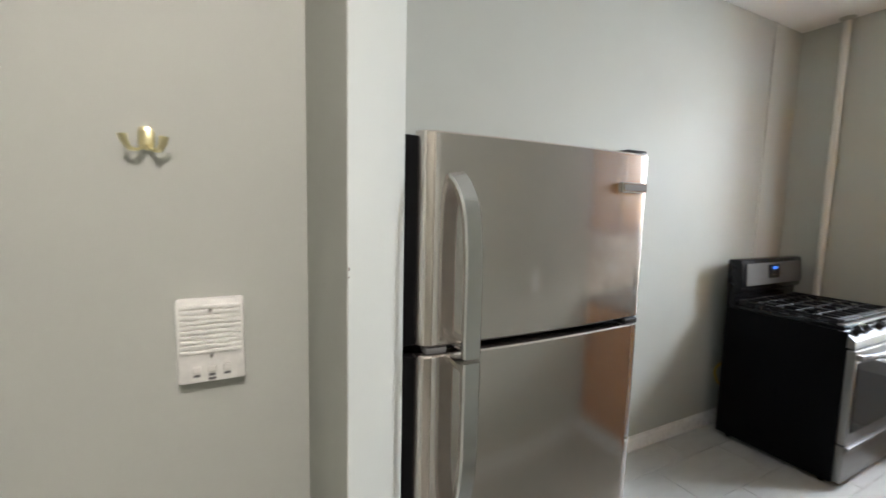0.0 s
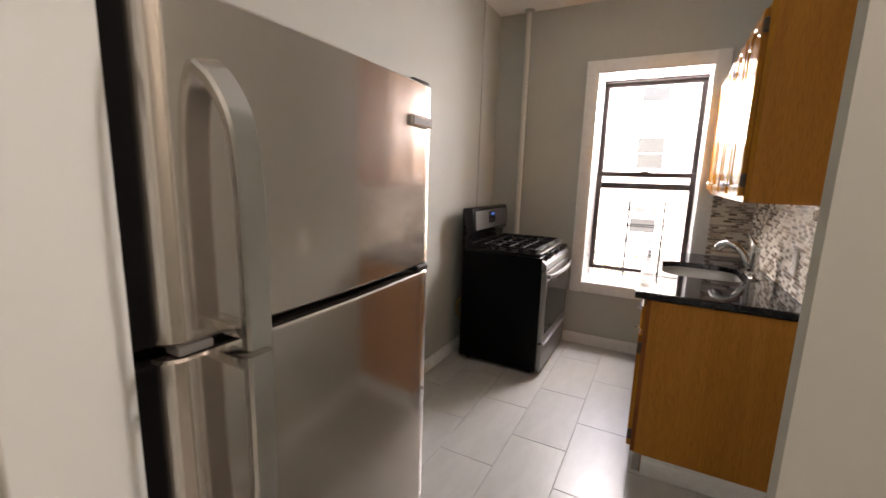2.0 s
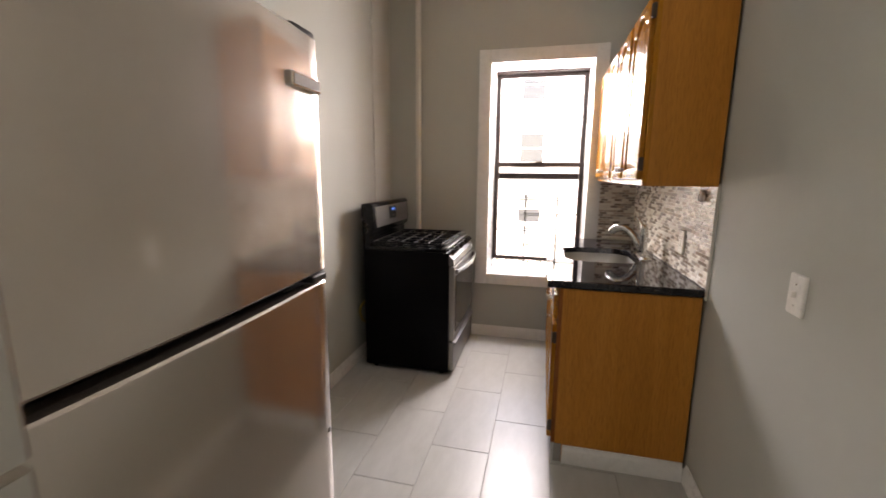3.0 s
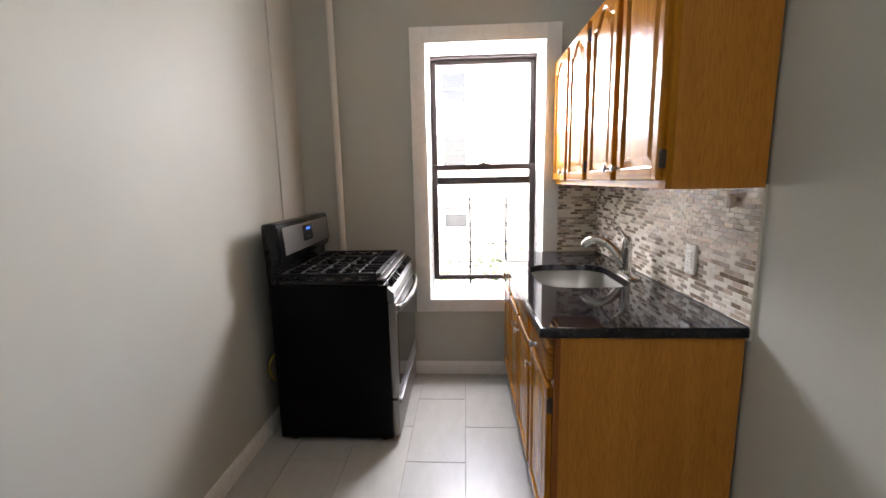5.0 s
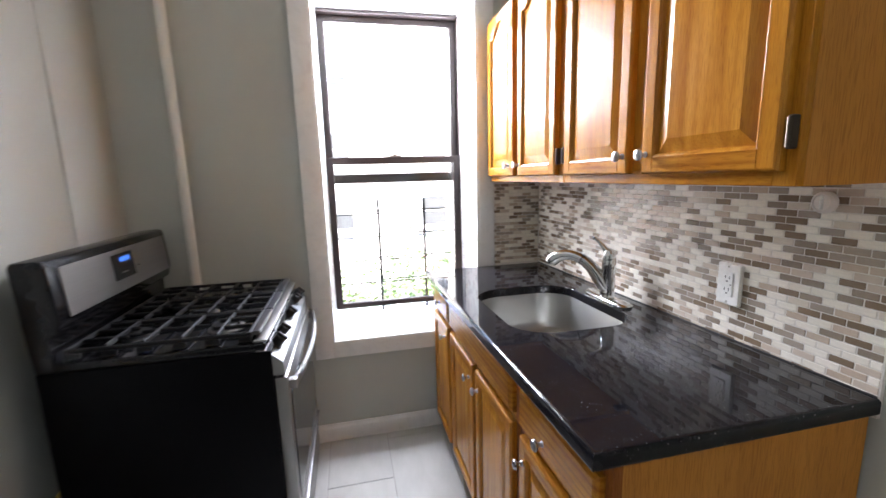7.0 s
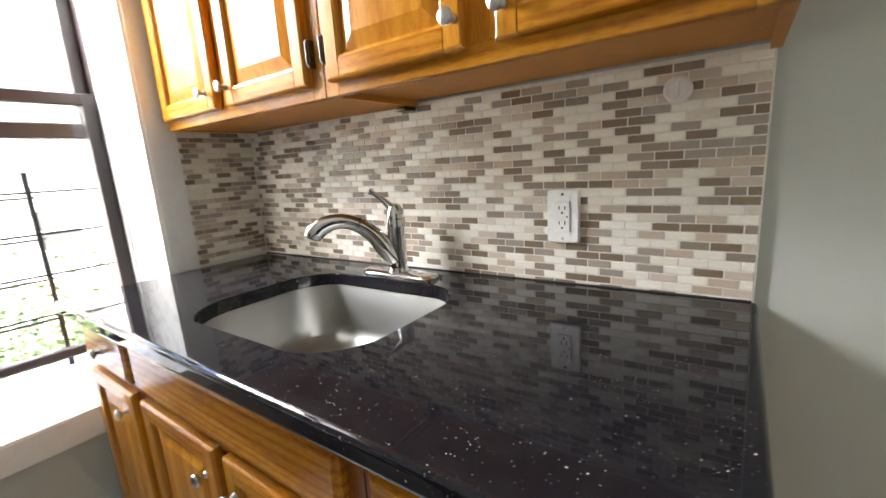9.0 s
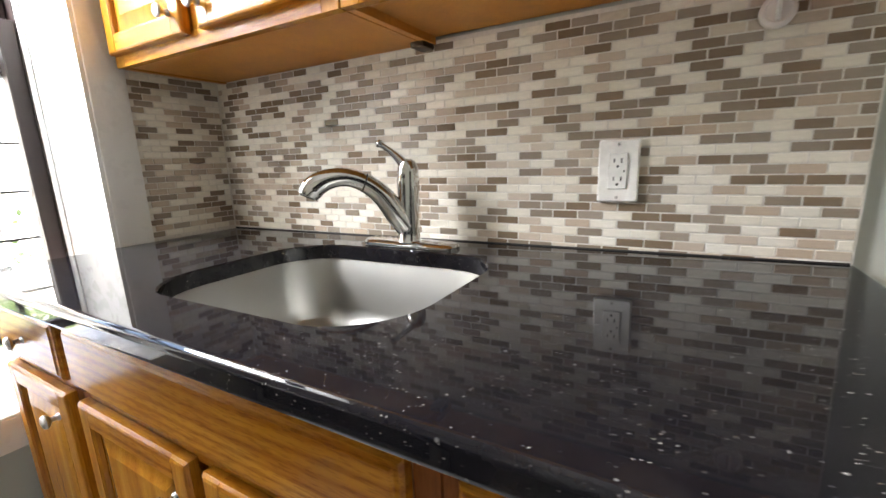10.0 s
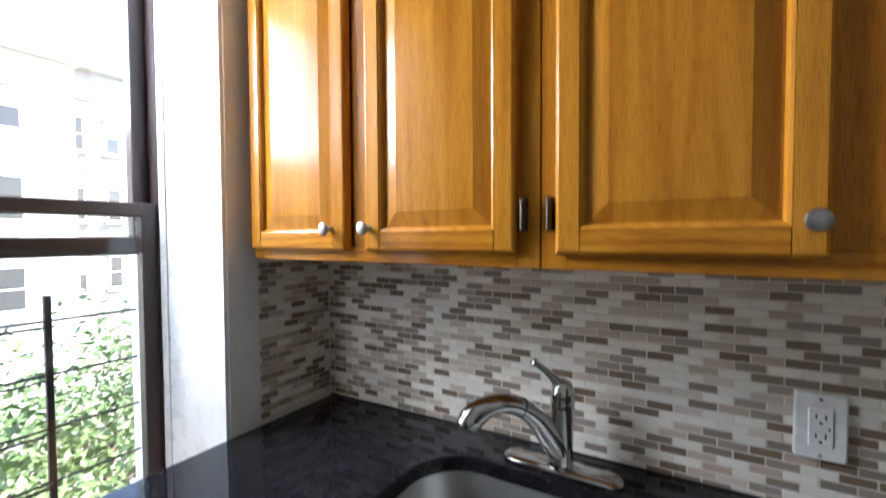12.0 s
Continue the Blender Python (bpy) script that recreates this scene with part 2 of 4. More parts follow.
BLACK_SIDE = plain("black_enamel_side", (0.003, 0.003, 0.0038), 0.42, 0, 220, 0.06)
BLACK_SIDE.node_tree.nodes["Principled BSDF"].inputs["Specular IOR Level"].default_value = 0.07
BLACK_GLOSS = plain("black_gloss_enamel", (0.008, 0.008, 0.009), 0.12)
IRON = plain("cast_iron_grate", (0.010, 0.010, 0.011), 0.62, 0, 160, 0.3)
IRON.node_tree.nodes["Principled BSDF"].inputs["Specular IOR Level"].default_value = 0.25
GRATE_BAR = plain("smooth_grate_enamel", (0.035, 0.035, 0.04), 0.3)
STEEL_RANGE = metal("brushed_range_steel", (0.28, 0.27, 0.262), 0.4, (3.0, 180, 180), 0.02)
BLACK_PLASTIC = plain("black_plastic", (0.012, 0.012, 0.013), 0.35)
BLACK_GLOSS.node_tree.nodes["Principled BSDF"].inputs["Specular IOR Level"].default_value = 0.28
OVEN_GLASS = plain("dark_oven_glass", (0.012, 0.013, 0.016), 0.05)
BLACK_LINER = plain("black_door_edge", (0.004, 0.004, 0.0045), 0.45)
BLACK_LINER.node_tree.nodes["Principled BSDF"].inputs["Specular IOR Level"].default_value = 0.1
GASKET = plain("door_gasket", (0.16, 0.16, 0.155), 0.6)
WHITE_PLASTIC = plain("ivory_white_plastic", (0.85, 0.84, 0.80), 0.3)
SLOT = plain("dark_slot", (0.02, 0.018, 0.016), 0.6)
SASH = painted("dark_brown_sash_enamel", (0.030, 0.018, 0.016), 0.4, 40, 0.2, 0.2)
GUARD = plain("black_iron_guard", (0.02, 0.018, 0.017), 0.5, 0.3, 60, 0.2)
GLASS = glass_material()
GRANITE = granite()
MOSAIC = mosaic_material("mosaic_chip", True)
MOSAIC_REST = mosaic_material("mosaic_chip_rest", False)
LAMP_GLASS = glow("lit_opal_glass", (1.0, 0.97, 0.94), 7.8)
BLUE_LED = glow("blue_clock_digits", (0.05, 0.22, 1.0), 0.09)

# ---- builders ----
ORIGIN = {}


def box(bm, x0, x1, y0, y1, z0, z1, bevel=0.0, seg=1):
    geo = bmesh.ops.create_cube(bm, size=1.0)
    vs = geo["verts"]
    for v in vs:
        v.co = ((x0 + x1) / 2 + v.co.x * (x1 - x0), (y0 + y1) / 2 + v.co.y * (y1 - y0), (z0 + z1) / 2 + v.co.z * (z1 - z0))
    if bevel > 0:
        es = {e for v in vs for e in v.link_edges}
        bmesh.ops.bevel(bm, geom=list(es), offset=bevel, segments=seg, affect="EDGES", profile=0.5)
    return bm


def boxed(*a, **k):
    return box(bmesh.new(), *a, **k)


def rod(bm, a, b, r, r2=None, n=16):
    a, b = Vector(a), Vector(b)
    m = Matrix.Translation((a + b) / 2) @ (b - a).to_track_quat("Z", "Y").to_matrix().to_4x4()
    bmesh.ops.create_cone(bm, cap_ends=True, segments=n, radius1=r, radius2=r if r2 is None else r2, depth=(b - a).length, matrix=m)
    return bm


def lathe(bm, base, axis, profile, n=20):
    """A turned shape: (along, radius) pairs from base along axis."""
    base, axis = Vector(base), Vector(axis).normalized()
    q = axis.to_track_quat("Z", "Y")
    rings = []
    for h, r in profile:
        rings.append([bm.verts.new(base + q @ Vector((r * math.cos(2 * math.pi * i / n), r * math.sin(2 * math.pi * i / n), h))) for i in range(n)])
    for p, q2 in zip(rings, rings[1:]):
        for i in range(n):
            bm.faces.new((p[i], p[(i + 1) % n], q2[(i + 1) % n], q2[i]))
    bm.faces.new(rings[-1])
    bm.faces.new(list(reversed(rings[0])))
    return bm


def sweep(bm, path, section, ups=None, close=True):
    """Sections (lists of (a, b)) placed along a path; a runs across, b along the given up direction."""
    rings = []
    pts = [Vector(p) for p in path]
    for i, p in enumerate(pts):
        d = (pts[min(i + 1, len(pts) - 1)] - pts[max(i - 1, 0)]).normalized()
        up = Vector(ups[i] if ups else (0, 0, 1))
        side = d.cross(up).normalized()
        up = side.cross(d).normalized()
        sec = section(i / (len(pts) - 1)) if callable(section) else section
        rings.append([bm.verts.new(p + side * a + up * b) for a, b in sec])
    n = len(rings[0])
    for r, s in zip(rings, rings[1:]):
        for i in range(n):
            bm.faces.new((r[i], r[(i + 1) % n], s[(i + 1) % n], s[i]))
    if close:
        bm.faces.new(list(reversed(rings[0])))
        bm.faces.new(rings[-1])
    return bm


def oval(a, b, n=14):
    return [(a * math.cos(2 * math.pi * i / n), b * math.sin(2 * math.pi * i / n)) for i in range(n)]


def tube(bm, path, r, n=12):
    return sweep(bm, path, oval(r, r, n), [(0.01, 0.02, 1)] * len(path))


def loops_skin(bm, loops, cap_first=False, cap_last=True):
    rings = [[bm.verts.new(p) for p in lp] for lp in loops]
    n = len(rings[0])
    for r, s in zip(rings, rings[1:]):
        for i in range(n):
            bm.faces.new((r[i], r[(i + 1) % n], s[(i + 1) % n], s[i]))
    if cap_last:
        bm.faces.new(rings[-1])
    if cap_first:
        bm.faces.new(list(reversed(rings[0])))
    return bm


def smooth_by_angle(me, degrees=35):
    limit = math.cos(radians(degrees))
    b = bmesh.new()
    b.from_mesh(me)
    for f in b.faces:
        f.smooth = True
    for e in b.edges:
        if len(e.link_faces) != 2 or e.link_faces[0].normal.dot(e.link_faces[1].normal) < limit:
            e.smooth = False
    b.to_mesh(me)
    b.free()


def mesh_of(name, bm, material, origin, angle=35):
    bmesh.ops.recalc_face_normals(bm, faces=bm.faces)
    bm.transform(Matrix.Translation(-Vector(origin)))
    me = bpy.data.meshes.new(name)
    bm.to_mesh(me)
    bm.free()
    me.materials.append(material)
    smooth_by_angle(me, angle)
    return me


def thing(name, base, label, category, group="", kind=""):
    ob = new(name)
    ob.location = base
    ob.empty_display_size = 0.05
    ORIGIN[ob] = Vector(base)
    return tagged(ob, label, category, group, kind)


def part(name, bm, material, parent, label="", angle=35):
    """One mesh under a thing or under a part."""
    ob = new(name, mesh_of(name, bm, material, ORIGIN[parent], angle))
    ob.parent = parent
    ORIGIN[ob] = ORIGIN[parent]
    if label:
        ob["label"] = label
    return ob


def solid(name, bm, material, label, category="", kind="", group="", base=None, angle=35):
    """A thing of one mesh."""
    if base is None:
        base = [sum(c) / len(bm.verts) for c in zip(*(v.co for v in bm.verts))]
    ob = new(name, mesh_of(name, bm, material, base, angle))
    ob.location = base
    ORIGIN[ob] = Vector(base)
    return tagged(ob, label, category, group, kind)


def wall(name, bm, label, material=None):
    return solid(name, bm, material or WALL, label, "wall", "structure")

# ---- structure ----
grout_bed = solid("floor", boxed(-2.6, 4.53, -1.3, 2.02, -0.12, -0.004), GROUT, "grey porcelain tile floor with thin dark grout joints", "floor", "structure")
solid("ceiling", boxed(-2.6, 5.0, -1.3, 2.2, CEIL, CEIL + 0.12), CEILING, "plain white painted ceiling", "ceiling", "structure")

# window wall with its opening; y 0.353..1.15, z 0.555..2.29
OY0, OY1, OZ0, OZ1 = 0.345, 1.158, 0.545, 2.298
WX = 5.0
bm = bmesh.new()
box(bm, WALLS_X, WX, -0.2, OY0, -0.12, CEIL)
box(bm, WALLS_X, WX, OY1, 2.2, -0.12, CEIL)
box(bm, WALLS_X, WX, OY0, OY1, -0.12, OZ0)
box(bm, WALLS_X, WX, OY0, OY1, OZ1, CEIL)
wall("wall_east", bm, "warm grey painted kitchen wall around the window")
wall("wall_north", boxed(1.053, 5.0, LEFT_Y, LEFT_Y + 0.2, -0.12, CEIL), "warm grey painted wall behind stove and fridge")
wall("wall_south", boxed(1.42, WALLS_X, -0.15, -0.012, -0.12, CEIL), "warm grey painted wall behind the sink counter")
# doorway wall to the hall: its end faces the walk
bm = bmesh.new()
outline = [(1.32, -1.3), (1.42, -1.3), (1.42, 0.30), (1.338, 0.44), (1.326, 0.452), (1.32, 0.446)]
lo = [bm.verts.new((x, y, -0.12)) for x, y in outline]
hi = [bm.verts.new((x, y, CEIL)) for x, y in outline]
for i in range(len(outline)):
    j = (i + 1) % len(outline)
    bm.faces.new((lo[i], lo[j], hi[j], hi[i]))
bm.faces.new(hi)
bm.faces.new(list(reversed(lo)))
for f in bm.faces:
    f.smooth = False
wall("wall_hall_east", bm, "warm grey painted hall wall ending at the kitchen doorway")
# wall with the intercom, and its thick end with a slanting face beside the fridge
wall("wall_hall_north", boxed(-2.6, 0.90, 1.188, 1.40, -0.12, CEIL), "warm grey painted hall wall with intercom and coat hook")
bm = bmesh.new()
outline = [(0.884, 0.876), (1.053, 1.108), (1.053, 1.16), (1.053, LEFT_Y + 0.2), (0.89, LEFT_Y + 0.2), (0.89, 1.40), (0.884, 1.39)]
lo = [bm.verts.new((x, y, -0.12)) for x, y in outline]
hi = [bm.verts.new((x, y, CEIL)) for x, y in outline]
for i in range(len(outline)):
    j = (i + 1) % len(outline)
    bm.faces.new((lo[i], lo[j], hi[j], hi[i]))
bm.faces.new(hi)
bm.faces.new(list(reversed(lo)))
ed = [e for e in bm.edges if abs(e.verts[0].co.z - e.verts[1].co.z) > 1 and e.verts[0].co.x < 0.9 and e.verts[0].co.y < 1]
bmesh.ops.bevel(bm, geom=ed, offset=0.008, segments=3, affect="EDGES", profile=0.5)
wall("wall_pier", bm, "warm grey painted wall pier with worn edge beside the fridge")
chips = thing("chipped_paint", (0.884, 0.876, 1.42), "small dark chips in the paint of the pier's edge", "paint chip", kind="structure")
for z, h in ((1.425, 0.005), (1.414, 0.0028)):
    bm = lathe(bmesh.new(), (0.8868, 0.8782, z), (-0.5, -0.86, 0), [(0, 0.0011), (0.0008, 0.0009)], 7)
    bm.transform(Matrix.Translation((0, 0, z)) @ Matrix.Diagonal((1, 1, h / 0.0022, 1)) @ Matrix.Translation((0, 0, -z)))
    part("chip", bm, plain("bare_plaster", (0.20, 0.18, 0.15), 0.9), chips)
wall("wall_hall_south", boxed(-2.6, 1.32, -1.42, -1.3, -0.12, CEIL), "warm grey painted hall wall")
wall("wall_hall_west", boxed(-2.72, -2.6, -1.42, 1.4, -0.12, CEIL), "warm grey painted hall end wall")


def baseboard(name, a, b, inward, high=0.095, thick=0.014):
    """A white skirting from a to b, its moulded top stepping back to the wall."""
    a, b, n = Vector((*a, 0)), Vector((*b, 0)), Vector((*inward, 0))
    prof = [(0.0, 0.0), (thick, 0.0), (thick, high * 0.74), (thick * 0.8, high * 0.80), (thick * 0.45, high * 0.88), (thick * 0.35, high), (0.0, high)]
    bm = bmesh.new()
    rings = [[bm.verts.new(p + n * o + Vector((0, 0, h))) for o, h in prof] for p in (a, b)]
    k = len(prof)
    for i in range(k):
        bm.faces.new((rings[0][i], rings[0][(i + 1) % k], rings[1][(i + 1) % k], rings[1][i]))
    bm.faces.new(rings[0])
    bm.faces.new(list(reversed(rings[1])))
    return solid(name, bm, TRIM, "white painted wooden baseboard along the wall", "baseboard", "structure")


baseboard("baseboard_north", (1.8, LEFT_Y), (WALLS_X, LEFT_Y), (0, -1))
baseboard("baseboard_east", (WALLS_X, 0.56), (WALLS_X, LEFT_Y - 0.014), (-1, 0))
baseboard("baseboard_south", (1.42, -0.012), (2.94, -0.012), (0, 1))
baseboard("baseboard_counter_end", (2.953, 0.003), (2.953, 0.545), (-1, 0))
baseboard("baseboard_hall", (-2.6, 1.188), (0.884, 1.188), (0, -1))
baseboard("baseboard_hall_east", (1.32, -1.3), (1.32, 0.45), (-1, 0))

# ---- window ----
win = thing("window_1", (4.6, 0.75, 0.545), "white-trimmed double-hung window with dark brown sashes, lower sash raised a little", "window", kind="structure")
FX0 = 4.502
part("casing_side", boxed(FX0, WALLS_X, 1.152, 1.243, 0.477, 2.385, bevel=0.004, seg=2), TRIM, win)
part("casing_side", boxed(FX0, WALLS_X, 0.262, 0.351, 0.477, 2.385, bevel=0.004, seg=2), TRIM, win)
part("casing_head", boxed(FX0 + 0.001, WALLS_X, 0.351, 1.152, 2.292, 2.384, bevel=0.004, seg=2), TRIM, win)
part("casing_apron", boxed(FX0 + 0.001, WALLS_X, 0.351, 1.152, 0.478, 0.560, bevel=0.004, seg=2), TRIM, win)
part("jamb_lining", boxed(FX0 + 0.003, WX, 1.142, 1.158, 0.545, 2.298), TRIM, win)
part("jamb_lining", boxed(FX0 + 0.003, WX, 0.345, 0.361, 0.545, 2.298), TRIM, win)
part("head_lining", boxed(FX0 + 0.003, WX, 0.361, 1.142, 2.284, 2.298), TRIM, win)
part("window_sill", boxed(FX0 + 0.003, WX + 0.05, 0.361, 1.142, 0.545, 0.568, bevel=0.003), TRIM, win)
SX = 4.80
for y0, y1 in ((0.361, 0.368), (1.135, 1.142)):
    part("stop_bead", boxed(SX - 0.03, SX, y0, y1, 0.568, 2.284, bevel=0.003), TRIM, win)
for y0, y1 in ((0.361, 0.369), (1.134, 1.142)):
    part("sash_track", boxed(SX + 0.001, SX + 0.11, y0, y1, 0.568, 2.284, bevel=0.002), SASH, win, "dark brown sash channel")
part("head_track", boxed(SX + 0.001, SX + 0.11, 0.369, 1.134, 2.27, 2.284), SASH, win)


def sash(x0, x1, z0, z1, foot, top, stile=0.034):
    s = part("sash", boxed(x0, x1, 0.368, 0.368 + stile + 0.006, z0, z1, bevel=0.003), SASH, win, "dark brown painted sash")
    part("stile", boxed(x0, x1, 1.135 - stile - 0.006, 1.135, z0, z1, bevel=0.003), SASH, s)
    part("bottom_rail", boxed(x0 + 0.001, x1, 0.368 + stile, 1.135 - stile, z0, z0 + foot, bevel=0.004), SASH, s)
    part("top_rail", boxed(x0 + 0.001, x1, 0.368 + stile, 1.135 - stile, z1 - top, z1, bevel=0.004), SASH, s)
    pane = part("pane", boxed((x0 + x1) / 2 - 0.002, (x0 + x1) / 2 + 0.002, 0.368 + stile - 0.003, 1.135 - stile + 0.003, z0 + foot - 0.004, z1 - top + 0.004), GLASS, s, "clear glass pane")
    pane.visible_shadow = False
    return s


low_sash = sash(SX + 0.006, SX + 0.044, 0.645, 1.52, 0.030, 0.040)
up_sash = sash(SX + 0.052, SX + 0.09, 1.375, 2.268, 0.052, 0.034)
bm = boxed(SX - 0.012, SX + 0.03, 0.715, 0.785, 1.52, 1.527, bevel=0.002)
lathe(bm, (SX + 0.012, 0.75, 1.527), (0, 0, 1), [(0, 0.012), (0.006, 0.011), (0.01, 0.006)])
box(bm, SX - 0.018, SX + 0.012, 0.744, 0.756, 1.529, 1.534, bevel=0.002)
part("sash_lock", bm, BRONZE, low_sash)

# iron child guard outside the lower sash
guard = thing("window_guard", (4.97, 0.75, 0.568), "black iron window guard with level bars outside the lower sash", "window guard")
for y in (0.566, 0.852):
    part("post", boxed(4.962, 4.978, y - 0.008, y + 0.008, 0.568, 1.272, bevel=0.002), GUARD, guard)
for i in range(5):
    z = 1.203 - i * 0.145
    bm = rod(bmesh.new(), (4.966, 0.362, z), (4.966, 0.872, z), 0.0042, n=8)
    part("bar", bm, GUARD, guard)
    bm = rod(bmesh.new(), (4.974, 0.55, z - 0.018), (4.974, 1.141, z - 0.018), 0.0042, n=8)
    part("bar", bm, GUARD, guard)

# ---- pipes in the corner ----
riser = thing("riser_pipe", (4.478, 1.745, 0), "grey-painted heating riser pipe from floor to ceiling", "pipe")
part("pipe", rod(bmesh.new(), (4.478, 1.745, 0.0), (4.478, 1.745, CEIL), 0.021, n=24), painted("pipe_paint", (0.70, 0.69, 0.64), 0.35, 40, 0.2, 0.04), riser)
part("collar", lathe(bmesh.new(), (4.478, 1.745, CEIL), (0, 0, -1), [(0, 0.044), (0.006, 0.043), (0.016, 0.032), (0.022, 0.023)]), WALL, riser)
cond = thing("wall_cable", (4.155, LEFT_Y - 0.004, 1.1), "thin cable painted over on the grey wall above the stove", "cable")
part("cable", rod(bmesh.new(), (4.155, LEFT_Y - 0.003, 0.2), (4.155, LEFT_Y - 0.003, CEIL), 0.0065, n=10), WALL, cond)

# ---- fridge ----


def outline_rounded(x0, x1, z0, z1, r, n=6, rb=None):
    """A rounded rectangle in two dimensions."""
    pts = []
    for cx, cz, a0 in ((x1 - r, z1 - r, 0), (x0 + r, z1 - r, 90), (x0 + r, z0 + r, 180), (x1 - r, z0 + r, 270)):
        for i in range(n + 1):
            a = radians(a0 + 90 * i / n)
            pts.append((cx + r * math.cos(a), cz + r * math.sin(a)))
    return pts


FL, FR, FY = 1.096, 1.787, 1.134


def fridge_front(x):
    """The bowed front of the doors: y at x."""
    u = (x - FL) / (FR - FL)
    return FY - 0.006 * (1 - u) - 0.012 * math.sin(math.pi * u)


def door_bm(z0, z1):
    """A steel door skin, bowed across, its handle-side edge rolled round."""
    prof = []
    r = 0.033
    back = FY + 0.016
    cx = FL + r
    cy = fridge_front(cx) + r
    for i in range(9):
        a = radians(180 + 90 * i / 8)
        prof.append((cx + r * math.cos(a), cy + r * math.sin(a)))
    for i in range(1, 25):
        x = cx + (FR - 0.012 - cx) * i / 24
        prof.append((x, fridge_front(x)))
    y = fridge_front(FR)
    for i in range(1, 5):
        a = radians(-90 + 90 * i / 4)
        prof.append((FR - 0.012 + 0.012 * math.cos(a), y + 0.012 + 0.012 * math.sin(a)))
    prof.append((FR, back))
    bm = bmesh.new()
    e = 0.004
    lay = []
    mid = (FL + FR) / 2
    for z, k in ((z0, 1), (z0 + e, 0), (z1 - e, 0), (z1, 1)):
        lay.append([(x + (e if x < mid else -e) * k * 0.6, y + e * k * 0.8, z) for x, y in prof])
    loops_skin(bm, lay, True, True)
    return bm


fridge = thing("refrigerator", (1.41, 1.5, 0), "stainless steel top-freezer refrigerator with black sides and bowed handles", "refrigerator")
part("case", boxed(FL - 0.027, FR - 0.004, FY + 0.062, 1.90, 0.03, 1.648, bevel=0.006, seg=2), BLACK_SIDE, fridge, "textured black steel case")
part("gasket", boxed(FL + 0.014, FR - 0.014, FY + 0.05, FY + 0.062, 0.12, 1.64), BLACK_PLASTIC, fridge)
freezer_door = part("freezer_door", door_bm(1.208, 1.662), STEEL_DOOR, fridge, "brushed stainless freezer door")
part("door_liner", boxed(FL - 0.027, FR - 0.001, FY + 0.0165, FY + 0.05, 1.209, 1.652, bevel=0.002), BLACK_LINER, freezer_door, "black door edge")
fridge_door = part("fridge_door", door_bm(0.10, 1.188), STEEL_DOOR, fridge, "brushed stainless lower door")
part("door_liner", boxed(FL - 0.027, FR - 0.001, FY + 0.0165, FY + 0.05, 0.102, 1.184, bevel=0.002), BLACK_LINER, fridge_door, "black door edge")
part("kick_grille", boxed(FL + 0.01, FR - 0.01, FY + 0.03, FY + 0.062, 0.03, 0.095, bevel=0.004), BLACK_PLASTIC, fridge)
for x in (FL + 0.07, FR - 0.07):
    for y in (1.25, 1.84):
        part("foot", rod(bmesh.new(), (x, y, 0), (x, y, 0.035), 0.02), BLACK_PLASTIC, fridge)
part("hinge_cover", boxed(FR - 0.085, FR - 0.008, FY + 0.0, FY + 0.10, 1.648, 1.672, bevel=0.007, seg=2), BLACK_PLASTIC, fridge)
part("bottom_cap", boxed(FL + 0.02, FL + 0.07, FY - 0.004, FY + 0.03, 1.190, 1.205, bevel=0.004, seg=2), GASKET, fridge, "grey plastic door end cap")
part("hole_plug", lathe(bmesh.new(), (1.767, fridge_front(1.767) + 0.001, 0.846), (0, -1, 0), [(0, 0.006), (0.002, 0.0055), (0.0028, 0.003)], 14), GASKET, fridge_door)
part("hinge", boxed(FR - 0.06, FR - 0.01, FY - 0.005, FY + 0.04, 1.19, 1.206, bevel=0.003), BLACK_PLASTIC, fridge)


def badge():
    b = boxed(1.672, 1.765, fridge_front(1.70) - 0.010, fridge_front(1.70) + 0.004, 1.556, 1.582, bevel=0.002)
    p = part("badge", b, STEEL, freezer_door, "small rectangular maker's plate")
    part("badge_inset", boxed(1.678, 1.759, fridge_front(1.70) - 0.0115, fridge_front(1.70) - 0.009, 1.5605, 1.5775), plain("badge_grey", (0.28, 0.27, 0.26), 0.3), p)


badge()


def bow_handle(path, door):
    """A flat strap that leaves the door, bows out and comes back."""
    pts = [Vector(p) for p in path]
    fine = []
    for i in range(len(pts) - 1):
        p0, p1, p2, p3 = pts[max(i - 1, 0)], pts[i], pts[i + 1], pts[min(i + 2, len(pts) - 1)]
        for k in range(8):
            u = k / 8
            fine.append(0.5 * ((2 * p1) + (p2 - p0) * u + (2 * p0 - 5 * p1 + 4 * p2 - p3) * u * u + (3 * p1 - p0 - 3 * p2 + p3) * u ** 3))
    fine.append(pts[-1])
    wide, thick, c = 0.0205, 0.0095, 0.004
    sec = [(-wide, -thick + c), (-wide + c, -thick), (wide - c, -thick), (wide, -thick + c), (wide, thick - c), (wide - c, thick), (-wide + c, thick), (-wide, thick - c)]
    bm = sweep(bmesh.new(), fine, sec, [(0.0, -1.0, 0.001)] * len(fine))
    return part("handle", bm, STEEL, door, "bowed brushed steel strap handle")


